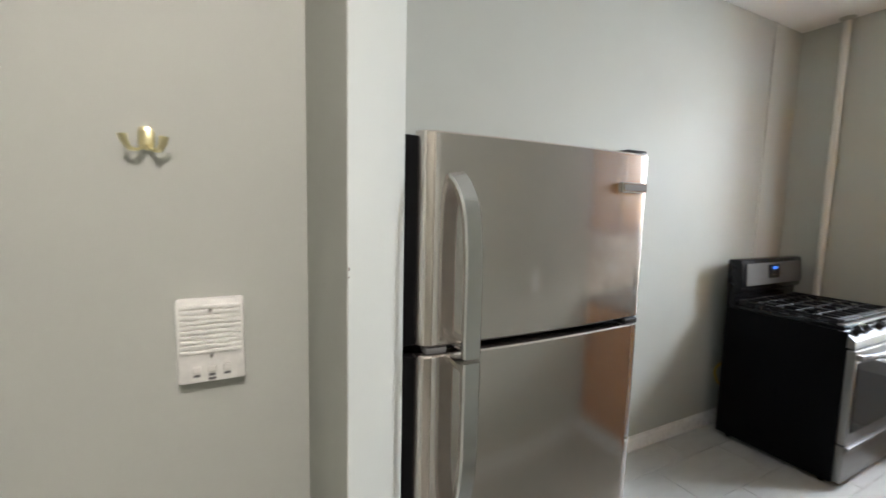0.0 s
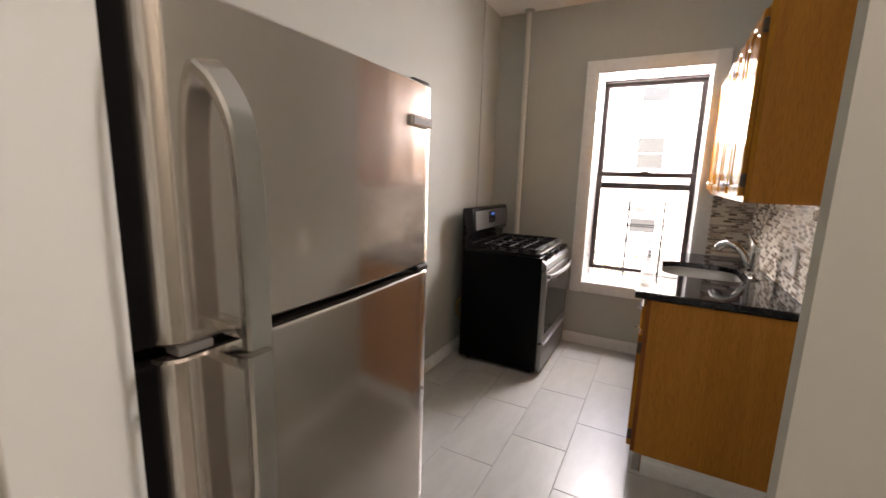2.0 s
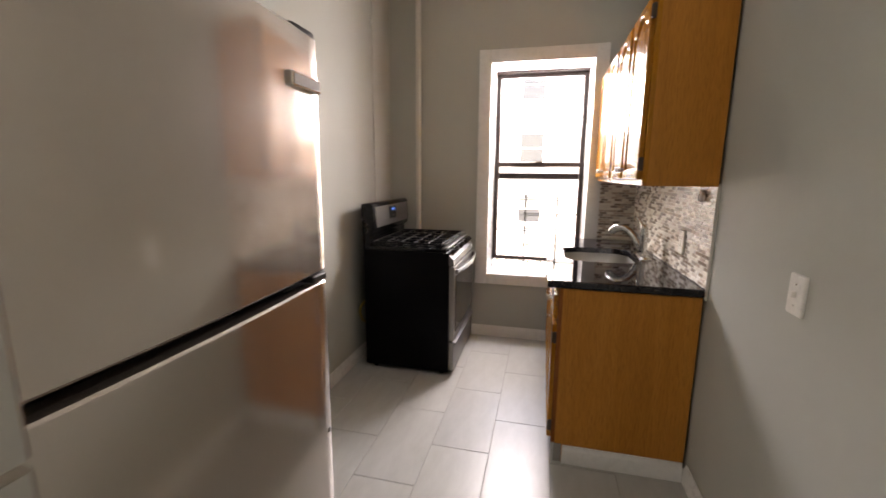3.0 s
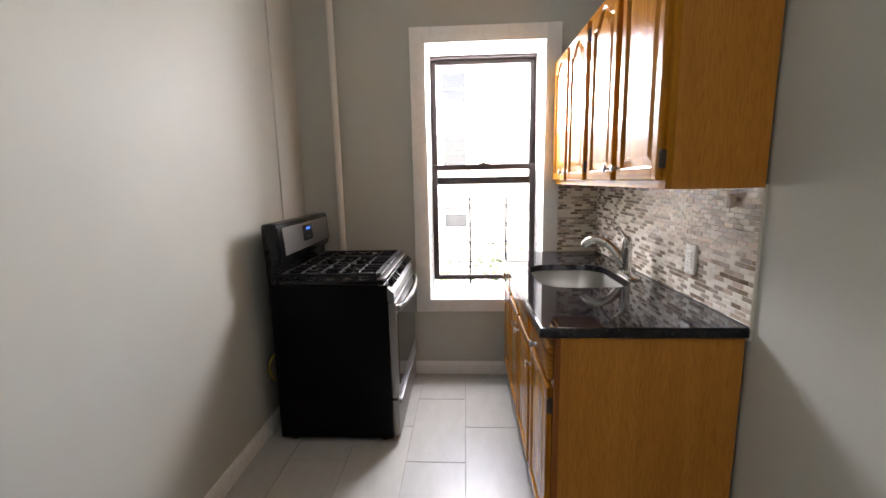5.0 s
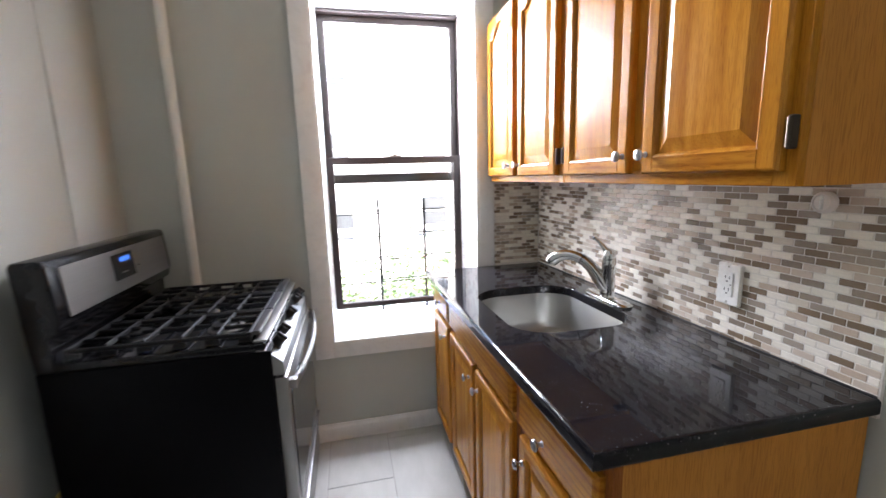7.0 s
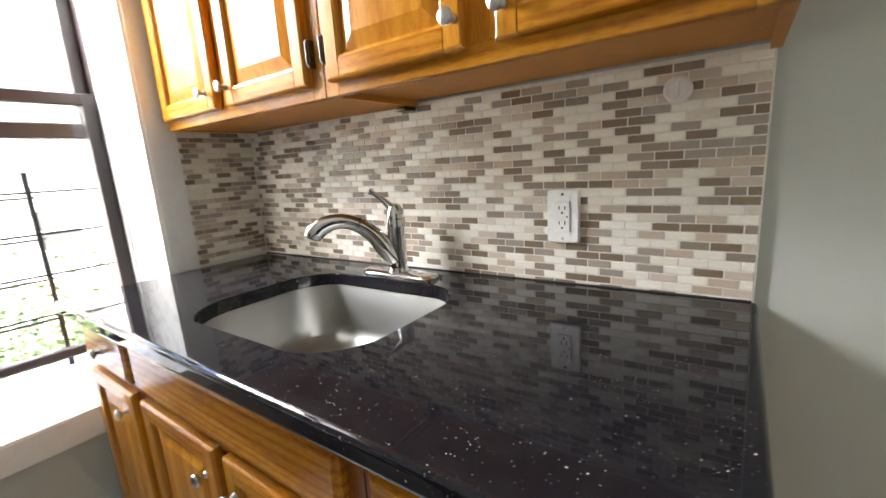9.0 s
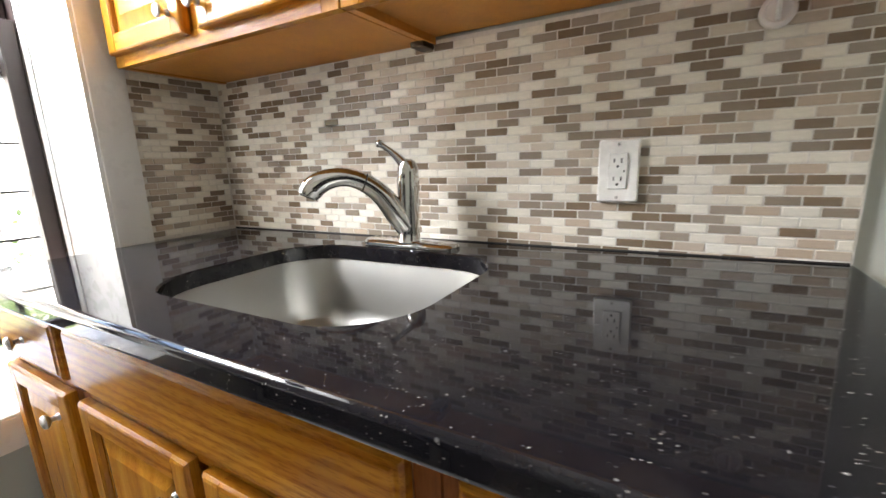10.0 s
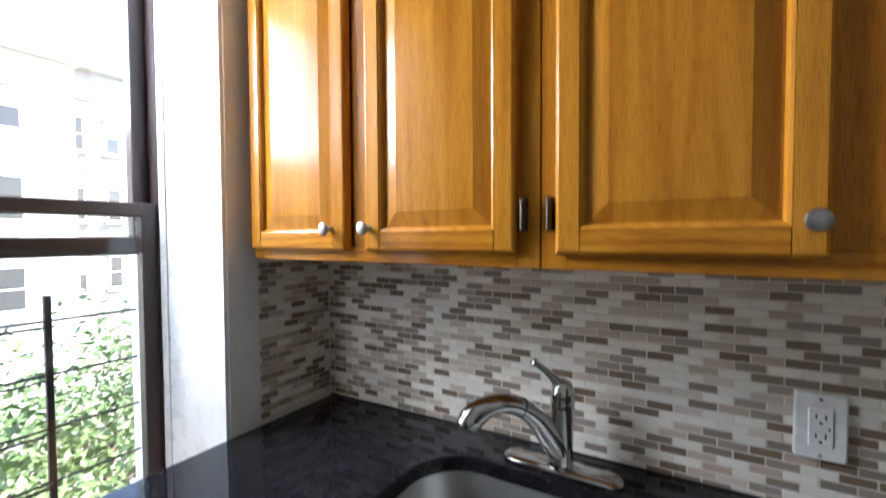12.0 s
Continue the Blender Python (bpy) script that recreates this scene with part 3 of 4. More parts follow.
HX = 1.182
hy = fridge_front(HX)
hand = bow_handle([(HX - 0.008, hy - 0.002, 1.572), (HX - 0.004, hy - 0.028, 1.548), (HX, hy - 0.052, 1.50), (HX + 0.002, hy - 0.062, 1.42), (HX + 0.002, hy - 0.064, 1.34), (HX + 0.002, hy - 0.064, 1.20)], freezer_door)
part("handle_bracket", boxed(HX - 0.014, HX + 0.014, hy - 0.058, hy + 0.004, 1.211, 1.229, bevel=0.003, seg=2), STEEL, hand)
hand = bow_handle([(HX + 0.002, hy - 0.064, 1.19), (HX + 0.002, hy - 0.064, 1.05), (HX + 0.002, hy - 0.062, 0.97), (HX, hy - 0.052, 0.89), (HX - 0.004, hy - 0.028, 0.835), (HX - 0.008, hy - 0.002, 0.81)], fridge_door)
part("handle_bracket", boxed(HX - 0.014, HX + 0.014, hy - 0.058, hy + 0.004, 1.165, 1.182, bevel=0.003, seg=2), STEEL, hand)

# ---- hall ceiling lamp, behind the walk ----
lamp = thing("ceiling_light", (0.7, -0.25, CEIL), "round opal glass ceiling light in the hall", "ceiling light")
part("base_ring", lathe(bmesh.new(), (0.7, -0.25, CEIL), (0, 0, -1), [(0, 0.165), (0.018, 0.165), (0.022, 0.158)], 36), TRIM, lamp)
part("shade", lathe(bmesh.new(), (0.7, -0.25, CEIL - 0.022), (0, 0, -1), [(0, 0.15), (0.03, 0.142), (0.055, 0.115), (0.072, 0.07), (0.078, 0.02)], 36), LAMP_GLASS, lamp, "lit opal glass bowl")

# ---- stove ----


def smooth_path(pts, k=5):
    pts = [Vector(p) for p in pts]
    fine = []
    for i in range(len(pts) - 1):
        p0, p1, p2, p3 = pts[max(i - 1, 0)], pts[i], pts[i + 1], pts[min(i + 2, len(pts) - 1)]
        for s in range(k):
            u = s / k
            fine.append(0.5 * ((2 * p1) + (p2 - p0) * u + (2 * p0 - 5 * p1 + 4 * p2 - p3) * u * u + (3 * p1 - p0 - 3 * p2 + p3) * u ** 3))
    fine.append(pts[-1])
    return fine


SL, SR, SF, SB = 3.682, 4.442, 1.288, 1.93
stove = thing("gas_range", (4.06, 1.6, 0), "black and stainless freestanding gas range with cast-iron grates", "stove")
part("body", boxed(SL, SR, SF + 0.004, SB - 0.02, 0.03, 0.885, bevel=0.004, seg=2), BLACK_SIDE, stove, "black enamelled side panels")
part("cooktop", boxed(SL - 0.002, SR + 0.002, SF + 0.02, 1.862, 0.885, 0.912, bevel=0.008, seg=3), BLACK_GLOSS, stove, "glossy black cooktop")
for x in (SL + 0.05, SR - 0.05):
    for y in (SF + 0.06, SB - 0.08):
        part("foot", rod(bmesh.new(), (x, y, 0), (x, y, 0.04), 0.016), BLACK_PLASTIC, stove)
# backguard: slanted black box with a steel face
bm = bmesh.new()
prof = [(1.862, 0.886), (1.862, 0.985), (1.838, 1.0), (1.826, 1.045), (1.838, 1.192), (1.846, 1.203), (1.86, 1.207), (1.918, 1.203), (1.925, 1.19), (1.915, 0.95), (1.91, 0.886)]
lay = [[(x, y, z) for y, z in prof] for x in (SL, SR)]
loops_skin(bm, lay, True, True)
bmesh.ops.recalc_face_normals(bm, faces=bm.faces)
rim = [e for e in bm.edges if abs(e.verts[0].co.x - e.verts[1].co.x) < 0.001]
bmesh.ops.bevel(bm, geom=rim, offset=0.006, segments=2, affect="EDGES", profile=0.5)
guardback = part("backguard", bm, BLACK_GLOSS, stove, "black backguard with steel control face")


def slanted(x0, x1, z0, z1, proud, t):
    """A plate lying on the slanted control face."""
    b = boxed(x0, x1, -t, 0, z0, z1, bevel=0.0012)
    lean = math.atan2(1.838 - 1.826, 1.192 - 1.045)
    b.transform(Matrix.Translation((0, 1.826 - proud, 1.045)) @ Matrix.Rotation(-lean, 4, "X") @ Matrix.Translation((0, 0, -1.045)))
    return b


face = part("control_face", slanted(SL + 0.045, SR - 0.03, 1.035, 1.18, 0.0005, 0.004), STEEL_RANGE, guardback, "brushed steel control face")
part("display", slanted(3.985, 4.125, 1.075, 1.165, 0.0045, 0.002), OVEN_GLASS, face, "black clock display")
for x in (4.035, 4.052, 4.069, 4.086):
    part("digit", slanted(x, x + 0.009, 1.135, 1.152, 0.0066, 0.001), BLUE_LED, face, "lit blue clock digit")
part("button_mark", slanted(4.03, 4.075, 1.095, 1.099, 0.0066, 0.0008), GASKET, face)
part("button_mark", slanted(4.145, 4.165, 1.10, 1.104, 0.0045, 0.001), BLACK_PLASTIC, face)
# burners
for bx, by, r in ((3.86, 1.46, 0.047), (3.86, 1.72, 0.038), (4.27, 1.46, 0.042), (4.27, 1.72, 0.036), (4.06, 1.59, 0.04)):
    b = part("burner", lathe(bmesh.new(), (bx, by, 0.910), (0, 0, 1), [(0, r + 0.014), (0.006, r + 0.012), (0.008, r), (0.014, r)]), STEEL_RANGE, stove, "steel burner head")
    part("burner_cap", lathe(bmesh.new(), (bx, by, 0.9245), (0, 0, 1), [(0, r * 0.95), (0.006, r * 0.95), (0.009, r * 0.85)]), IRON, b)


def grate(x0, x1):
    y0, y1, z = SF + 0.06, 1.845, 0.945
    bm = bmesh.new()
    w = 0.005
    for y in (y0, y1 - 2 * w):
        box(bm, x0, x1, y, y + 2 * w, z - 0.014, z, bevel=0.003)
    for x in (x0, x1 - 2 * w):
        box(bm, x, x + 2 * w, y0 + 2 * w, y1 - 2 * w, z - 0.014, z - 0.001, bevel=0.003)
    for k in range(1, 5):
        y = y0 + (y1 - y0) * k / 5
        box(bm, x0 + 2 * w, x1 - 2 * w, y - w, y + w, z - 0.012, z + 0.003, bevel=0.003)
    for k in (1, 2):
        x = x0 + (x1 - x0) * k / 3
        box(bm, x - w, x + w, y0 + 2 * w, y0 + 0.13, z - 0.011, z + 0.002, bevel=0.003)
        box(bm, x - w, x + w, y1 - 0.13, y1 - 2 * w, z - 0.011, z + 0.002, bevel=0.003)
    for x in (x0, x1 - 2 * w):
        for k in range(6):
            y = y0 + (y1 - y0 - 0.04) * k / 5
            box(bm, x + 0.001, x + 2 * w - 0.001, y, y + 0.04, 0.915, z - 0.0145, bevel=0.002)
    mid = (x0 + x1) / 2
    box(bm, mid - w, mid + w, y0 + 0.15, y1 - 0.15, z - 0.011, z + 0.001, bevel=0.003)
    for x in (x0 + w, x1 - w):
        for y in (y0 + w, y1 - w):
            box(bm, x - w, x + w, y - w, y + w, 0.911, z - 0.012)
    g = part("grate", bm, IRON, stove, "cast-iron burner grate")
    part("front_bar", boxed(x0, x1, y0 - 0.026, y0 - 0.001, z - 0.013, z + 0.0005, bevel=0.004, seg=2), GRATE_BAR, g, "broad smooth front bar")
    return g


for x0, x1 in ((SL + 0.02, SL + 0.255), (SL + 0.263, SR - 0.263), (SR - 0.255, SR - 0.02)):
    grate(x0, x1)
# front: panel with knobs, door, drawer
bm = bmesh.new()
prof = [(SF + 0.045, 0.908), (SF - 0.028, 0.842), (SF - 0.03, 0.80), (SF + 0.012, 0.80), (SF + 0.05, 0.88)]
loops_skin(bm, [[(x, y, z) for y, z in prof] for x in (SL + 0.002, SR - 0.002)], True, True)
panel = part("control_panel", bm, STEEL_RANGE, stove, "slanted steel knob panel")
part("cooktop_lip", boxed(SL + 0.002, SR - 0.002, SF + 0.012, SF + 0.055, 0.9125, 0.922, bevel=0.004, seg=2), STEEL_RANGE, stove)
nrm = Vector((0, -0.067, 0.073)).normalized()
for x in (3.765, 3.865, 4.06, 4.255, 4.36):
    k = part("knob", lathe(bmesh.new(), Vector((x, SF + 0.006, 0.872)), nrm, [(0, 0.024), (0.004, 0.024), (0.006, 0.019), (0.03, 0.017), (0.033, 0.014)], 18), BLACK_PLASTIC, panel, "black burner knob")
    g = boxed(-0.005, 0.005, -0.018, 0.018, 0.03, 0.043, bevel=0.002)
    g.transform(Matrix.Translation((x, SF + 0.006, 0.872)) @ nrm.to_track_quat("Z", "Y").to_matrix().to_4x4())
    part("grip", g, BLACK_PLASTIC, k)
DF = SF - 0.036
door = part("oven_door", boxed(SL + 0.003, SR - 0.003, DF, SF + 0.003, 0.262, 0.79, bevel=0.005, seg=2), STEEL_RANGE, stove, "steel-framed oven door")
part("oven_window", boxed(SL + 0.042, SR - 0.042, DF - 0.003, DF + 0.002, 0.325, 0.72, bevel=0.001), OVEN_GLASS, door, "dark oven glass")
pts = []
for i in range(25):
    u = i / 24
    x = SL + 0.025 + (SR - SL - 0.05) * u
    pts.append((x, DF - 0.010 - 0.036 * math.sin(math.pi * u) ** 0.6, 0.757))
handle = part("handle", sweep(bmesh.new(), pts, oval(0.0085, 0.0175, 14), [(0, 0, 1)] * 25), STEEL_RANGE, door, "bowed steel oven handle")
for x in (SL + 0.03, SR - 0.03):
    part("handle_foot", boxed(x - 0.014, x + 0.014, DF - 0.026, DF + 0.001, 0.741, 0.773, bevel=0.004, seg=2), STEEL_RANGE, handle)
drawer = part("storage_drawer", boxed(SL + 0.003, SR - 0.003, DF + 0.002, SF + 0.003, 0.04, 0.252, bevel=0.005, seg=2), STEEL_RANGE, stove, "steel storage drawer")
part("drawer_lip", boxed(SL + 0.02, SR - 0.02, DF - 0.012, DF + 0.003, 0.225, 0.248, bevel=0.005, seg=2), STEEL_RANGE, drawer)
gas = thing("gas_hose", (3.9, 1.975, 0.0), "yellow flexible gas hose behind the stove", "hose")
pts = smooth_path([(3.86, 1.922, 0.49), (3.80, 1.95, 0.475), (3.762, 1.975, 0.44), (3.745, 1.98, 0.40), (3.762, 1.98, 0.36), (3.80, 1.98, 0.31), (3.92, 1.98, 0.25)])
part("hose", tube(bmesh.new(), pts, 0.008), plain("yellow_hose", (0.5, 0.36, 0.06), 0.5), gas)

# ---- kitchen cabinets ----


def arch_loop(x0, x1, z0, z1, rise, n=15):
    """The inner edge of a door frame; the top rises to a shallow cathedral arch."""
    pts = [(x0, z0), (x1, z0)]
    spring = z1 - rise
    pts.append((x1, spring))
    for i in range(1, n):
        u = i / n
        x = x1 + (x0 - x1) * u
        s = abs(2 * u - 1)
        z = spring + rise * (0.5 + 0.5 * math.cos(math.pi * min(1, max(0, (s - 0.05) / 0.80))))
        pts.append((x, z))
    pts.append((x0, spring))
    return pts


def grown(loop, d, cx, cz):
    w = max(abs(x - cx) for x, z in loop)
    h = max(abs(z - cz) for x, z in loop)
    return [(cx + (x - cx) * (w + d) / w, cz + (z - cz) * (h + d) / h) for x, z in loop]


def cabinet_door(cab, x0, x1, z0, z1, back, front, rise, knob_x, knob_z, hinge_x=None):
    """A frame-and-panel oak door facing +y: two stiles, two rails between them, a bead and a raised panel."""
    m, e = 0.047, 0.008
    inner = arch_loop(x0 + m, x1 - m, z0 + m, z1 - m + (0.012 if rise else 0), rise)
    cx, cz = (x0 + x1) / 2, (z0 + z1) / 2
    bead = grown(inner, e, cx, cz)
    left, right = bead[0][0], bead[1][0]

    def board(ax0, ax1, az0, az1, dl, dr, db, dt):
        """A board of the frame; dl, dr, db, dt round its outer edges."""
        lay = []
        for k, y in ((0, back), (0, front - 0.006), (0.45, front - 0.0015), (1, front)):
            lay.append([(ax0 + dl * k, y, az0 + db * k), (ax1 - dr * k, y, az0 + db * k), (ax1 - dr * k, y, az1 - dt * k), (ax0 + dl * k, y, az1 - dt * k)])
        return loops_skin(bmesh.new(), lay, True, True)

    r, g = 0.007, 0.0012
    ob = part("door", board(x0, left, z0, z1, r, g, r, r), OAK_V, cab, angle=9, label="oak door with raised panel" if not rise else "oak door with arched raised panel")
    part("stile", board(right, x1, z0, z1, g, r, r, r), OAK_V, ob, angle=9)
    part("bottom_rail", board(left, right, z0, bead[0][1], g, g, r, 0), OAK_H, ob, angle=9)
    low = [(right, bead[2][1])] + bead[3:-1] + [(left, bead[-1][1])]
    lay = []
    for k, y in ((0, back), (0, front - 0.006), (0.45, front - 0.0015), (1, front)):
        lay.append([(x, y, z) for x, z in low] + [(left + g * k, y, z1 - r * k), (right - g * k, y, z1 - r * k)])
    part("top_rail", loops_skin(bmesh.new(), lay, True, True), OAK_H, ob, angle=9)
    lay = []
    for d, y in ((e, front - 0.0002), (e - 0.002, front - 0.0012), (0.003, front - 0.003), (0, front - 0.009), (0.001, back)):
        lay.append([(x, y, z) for x, z in grown(inner, d, cx, cz)])
    part("bead", loops_skin(bmesh.new(), lay, False, False), OAK_V, ob, angle=9)
    lay = []
    for d, y in ((0.004, back + 0.002), (0.004, front - 0.011), (-0.003, front - 0.011), (-0.031, front - 0.004), (-0.033, front - 0.0035)):
        lay.append([(x, y, z) for x, z in grown(inner, d, cx, cz)])
    part("raised_panel", loops_skin(bmesh.new(), lay, True, True), OAK_V, ob, angle=9)
    add_knob(ob, knob_x, front, knob_z)
    if hinge_x is not None:
        for z in (z0 + 0.065, z1 - 0.065):
            bm = boxed(hinge_x - 0.005, hinge_x + 0.005, back - 0.001, front - 0.004, z - 0.028, z + 0.028, bevel=0.002)
            rod(bm, (hinge_x, front - 0.004, z - 0.024), (hinge_x, front - 0.004, z + 0.024), 0.004, n=10)
            part("hinge", bm, BRONZE, ob, "dark bronze hinge")
    return ob


def add_knob(parent, x, y, z):
    prof = [(0, 0.008), (0.003, 0.0075), (0.006, 0.005), (0.013, 0.0048), (0.016, 0.0095), (0.019, 0.0132), (0.022, 0.0142), (0.0255, 0.0124), (0.0275, 0.0075), (0.028, 0.002)]
    part("knob", lathe(bmesh.new(), (x, y - 0.001, z), (0, 1, 0), prof, 20), NICKEL, parent, "round satin nickel knob")


def drawer_front(cab, x0, x1, z0, z1, back, front, knob=None):
    bm = bmesh.new()
    lay = []
    for d, y in ((0, back), (0, front - 0.008), (0.004, front - 0.004), (0.009, front - 0.0025), (0.012, front)):
        lay.append([(x0 + d, y, z0 + d), (x1 - d, y, z0 + d), (x1 - d, y, z1 - d), (x0 + d, y, z1 - d)])
    ob = part("drawer_front", loops_skin(bm, lay, True, True), OAK_H, cab, "solid oak drawer front", angle=9)
    if knob:
        add_knob(ob, knob[0], front, knob[1])
    return ob


UB, UT = 1.368, 2.146
UF = 0.291


def upper_cabinet(x0, x1, doors, near_end):
    cab = thing("wall_cabinet", ((x0 + x1) / 2, 0.15, UB), "honey oak wall cabinet with two arched-panel doors", "cabinet", "wall cabinets over the sink")
    bm = boxed(x0, x0 + 0.016, 0.0, UF - 0.019, UB, UT)
    part("side_panel", bm, VENEER, cab, "smooth oak veneer side" if near_end else "")
    part("side_panel", boxed(x1 - 0.016, x1, 0.0, UF - 0.019, UB, UT), VENEER, cab)
    part("bottom_panel", boxed(x0 + 0.016, x1 - 0.016, 0.0, UF - 0.019, UB + (0.016 if near_end else 0.004), UB + 0.03), VENEER, cab)
    part("top_panel", boxed(x0 + 0.016, x1 - 0.016, 0.0, UF - 0.019, UT - 0.016, UT - 0.002), VENEER, cab)
    part("back_panel", boxed(x0 + 0.016, x1 - 0.016, 0.0, 0.006, UB + 0.03, UT - 0.016), VENEER, cab)
    fr = part("face_frame", boxed(x0 + 0.04, x1 - 0.04, UF - 0.019, UF, UB, UB + 0.036, bevel=0.001), OAK_H, cab, "oak face frame")
    part("frame_rail", boxed(x0 + 0.04, x1 - 0.04, UF - 0.019, UF, UT - 0.036, UT, bevel=0.001), OAK_H, fr)
    mid = (x0 + x1) / 2
    for a, b in ((x0, x0 + 0.04), (mid - 0.035, mid + 0.035), (x1 - 0.04, x1)):
        z0, z1 = (UB, UT) if a != mid - 0.035 else (UB + 0.036, UT - 0.036)
        part("frame_stile", boxed(a, b, UF - 0.019, UF, z0, z1, bevel=0.001), OAK_V, fr)
    for dx0, dx1, kx, hx in doors:
        cabinet_door(cab, dx0, dx1, UB + 0.026, UT - 0.022, UF + 0.001, UF + 0.021, 0.055, kx, UB + 0.072, hx)
    return cab


upper_cabinet(3.716, 4.476, [(4.136, 4.462, 4.180, None), (3.752, 4.082, 4.070, 3.741)], False)
upper_cabinet(2.938, 3.713, [(3.354, 3.686, 3.372, 3.697), (2.956, 3.300, 3.284, 2.945)], True)
clip = solid("cabinet_bracket", boxed(3.70, 3.735, 0.002, 0.05, UB - 0.012, UB + 0.006, bevel=0.004, seg=2), BRONZE, "small dark bracket under the wall cabinets", "bracket")

BF = 0.601


def lift(x):
    """The slab lies a little out of level, higher at its free end."""
    return 0.016 - 0.0134 * (x - 2.938)



def base_cabinet(x0, x1, label, near_end=False):
    BT = 0.879 + lift(x1)
    cab = thing("base_cabinet", ((x0 + x1) / 2, 0.3, 0), label, "cabinet", "base cabinets under the counter")
    part("side_panel", boxed(x0, x0 + 0.016, 0.0, BF - 0.019, 0.0, BT), VENEER, cab, "smooth honey-brown oak veneer end panel" if near_end else "")
    part("side_panel", boxed(x1 - 0.016, x1, 0.0, BF - 0.019, 0.0, BT), VENEER, cab)
    part("bottom_panel", boxed(x0 + 0.016, x1 - 0.016, 0.01, BF - 0.019, 0.10, 0.115), VENEER, cab)
    part("toe_kick", boxed(x0 + 0.016, x1 - 0.016, 0.53, 0.545, 0.0, 0.10), BLACK_SIDE, cab)
    fr = part("face_frame", boxed(x0 + 0.03, x1 - 0.03, BF - 0.019, BF, 0.10, 0.135), OAK_H, cab)
    part("frame_rail", boxed(x0 + 0.03, x1 - 0.03, BF - 0.019, BF, 0.845, BT), OAK_H, fr)
    part("frame_rail", boxed(x0 + 0.03, x1 - 0.03, BF - 0.019, BF, 0.70, 0.75), OAK_H, fr)
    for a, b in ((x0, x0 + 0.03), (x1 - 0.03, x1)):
        part("frame_stile", boxed(a, b, BF - 0.019, BF, 0.10, BT), OAK_SHADED, fr)
    return cab


c1 = base_cabinet(4.136, 4.490, "honey oak base cabinet with drawer over a narrow door")
drawer_front(c1, 4.158, 4.462, 0.735, 0.852, BF + 0.001, BF + 0.021, (4.31, 0.79))
cabinet_door(c1, 4.162, 4.462, 0.118, 0.708, BF + 0.001, BF + 0.021, 0.0, 4.215, 0.648)
c2 = base_cabinet(3.362, 4.133, "honey oak sink cabinet with false front over two doors")
drawer_front(c2, 3.392, 4.118, 0.735, 0.852, BF + 0.001, BF + 0.021)
cabinet_door(c2, 3.768, 4.112, 0.118, 0.708, BF + 0.001, BF + 0.021, 0.0, 3.808, 0.640)
cabinet_door(c2, 3.388, 3.732, 0.118, 0.708, BF + 0.001, BF + 0.021, 0.0, 3.700, 0.640)
c3 = base_cabinet(2.955, 3.359, "honey oak base cabinet with drawer, its veneered end facing the doorway", True)
drawer_front(c3, 2.975, 3.336, 0.735, 0.852, BF + 0.001, BF + 0.021, (3.19, 0.775))
cabinet_door(c3, 2.973, 3.330, 0.118, 0.708, BF + 0.001, BF + 0.021, 0.0, 3.305, 0.640, 2.968)
solid("toe_plate", boxed(2.952, 2.956, 0.548, 0.585, 0.0, 0.098, bevel=0.001), STEEL, "thin steel plate at the foot of the end panel", "plate")

# ---- counter ----
CX0, CX1, CY1, CZ = 2.938, 4.500, 0.655, 0.914
SX0, SX1, SY0, SY1 = 3.478, 4.018, 0.142, 0.528


def sink_loop(grow=0.0, bulge=0.03, n=9):
    """The bowl's plan: a rounded rectangle whose front bows out a little."""
    pts = outline_rounded(SX0 - grow, SX1 + grow, SY0 - grow, SY1 + grow, 0.11 + grow, n)
    mx = (SX0 + SX1) / 2
    out = []
    for x, y in pts:
        u = 1 - ((x - mx) / ((SX1 - SX0) / 2 + grow)) ** 2
        out.append((x, y + (bulge if y > 0.4 else -0.02) * max(0, u) * 0.9))
    return out


inner = sink_loop()
n = len(inner)


def counter_outer(d):
    """Outer edge of the slab, one point for every point of the sink's edge."""
    out = []
    cx, cy = (SX0 + SX1) / 2, (SY0 + SY1) / 2
    for x, y in inner:
        dx, dy = x - cx, y - cy
        ks = []
        if dx > 1e-6:
            ks.append((CX1 - cx) / dx)
        if dx < -1e-6:
            ks.append((CX0 + d - cx) / dx)
        if dy > 1e-6:
            ks.append((CY1 - d - cy) / dy)
        if dy < -1e-6:
            ks.append((0.001 - cy) / dy)
        k = min(ks)
        out.append([cx + dx * k, cy + dy * k])
    for X, Y in ((CX0 + d, 0.001), (CX1, 0.001), (CX0 + d, CY1 - d), (CX1, CY1 - d)):
        i = min(range(n), key=lambda j: (out[j][0] - X) ** 2 + (out[j][1] - Y) ** 2)
        out[i] = [X, Y]
    return out


bm = bmesh.new()
lay = [[(x, y, CZ - 0.034) for x, y in inner], [(x, y, CZ - 0.003) for x, y in inner], [(x, y, CZ) for x, y in sink_loop(0.003)]]
NOSE = 0.009
edge = [(0.013, 0.0)]
edge += [(NOSE - NOSE * math.sin(radians(18 * i)), NOSE * math.cos(radians(18 * i)) - NOSE) for i in range(6)]
edge += [(0.0, -0.0115), (0.0, -0.027), (0.0, -0.029), (0.0015, -0.0325), (0.005, -0.034)]
for d, z in edge:
    lay.append([(x, y, CZ + z) for x, y in counter_outer(d)])
lay.append(lay[0])
loops_skin(bm, lay, False, False)
bmesh.ops.remove_doubles(bm, verts=bm.verts, dist=0.0001)
for v in bm.verts:
    v.co.z += lift(v.co.x)
counter = solid("countertop", bm, GRANITE, "polished black granite countertop with pale flecks and sink cutout", "countertop", angle=25)

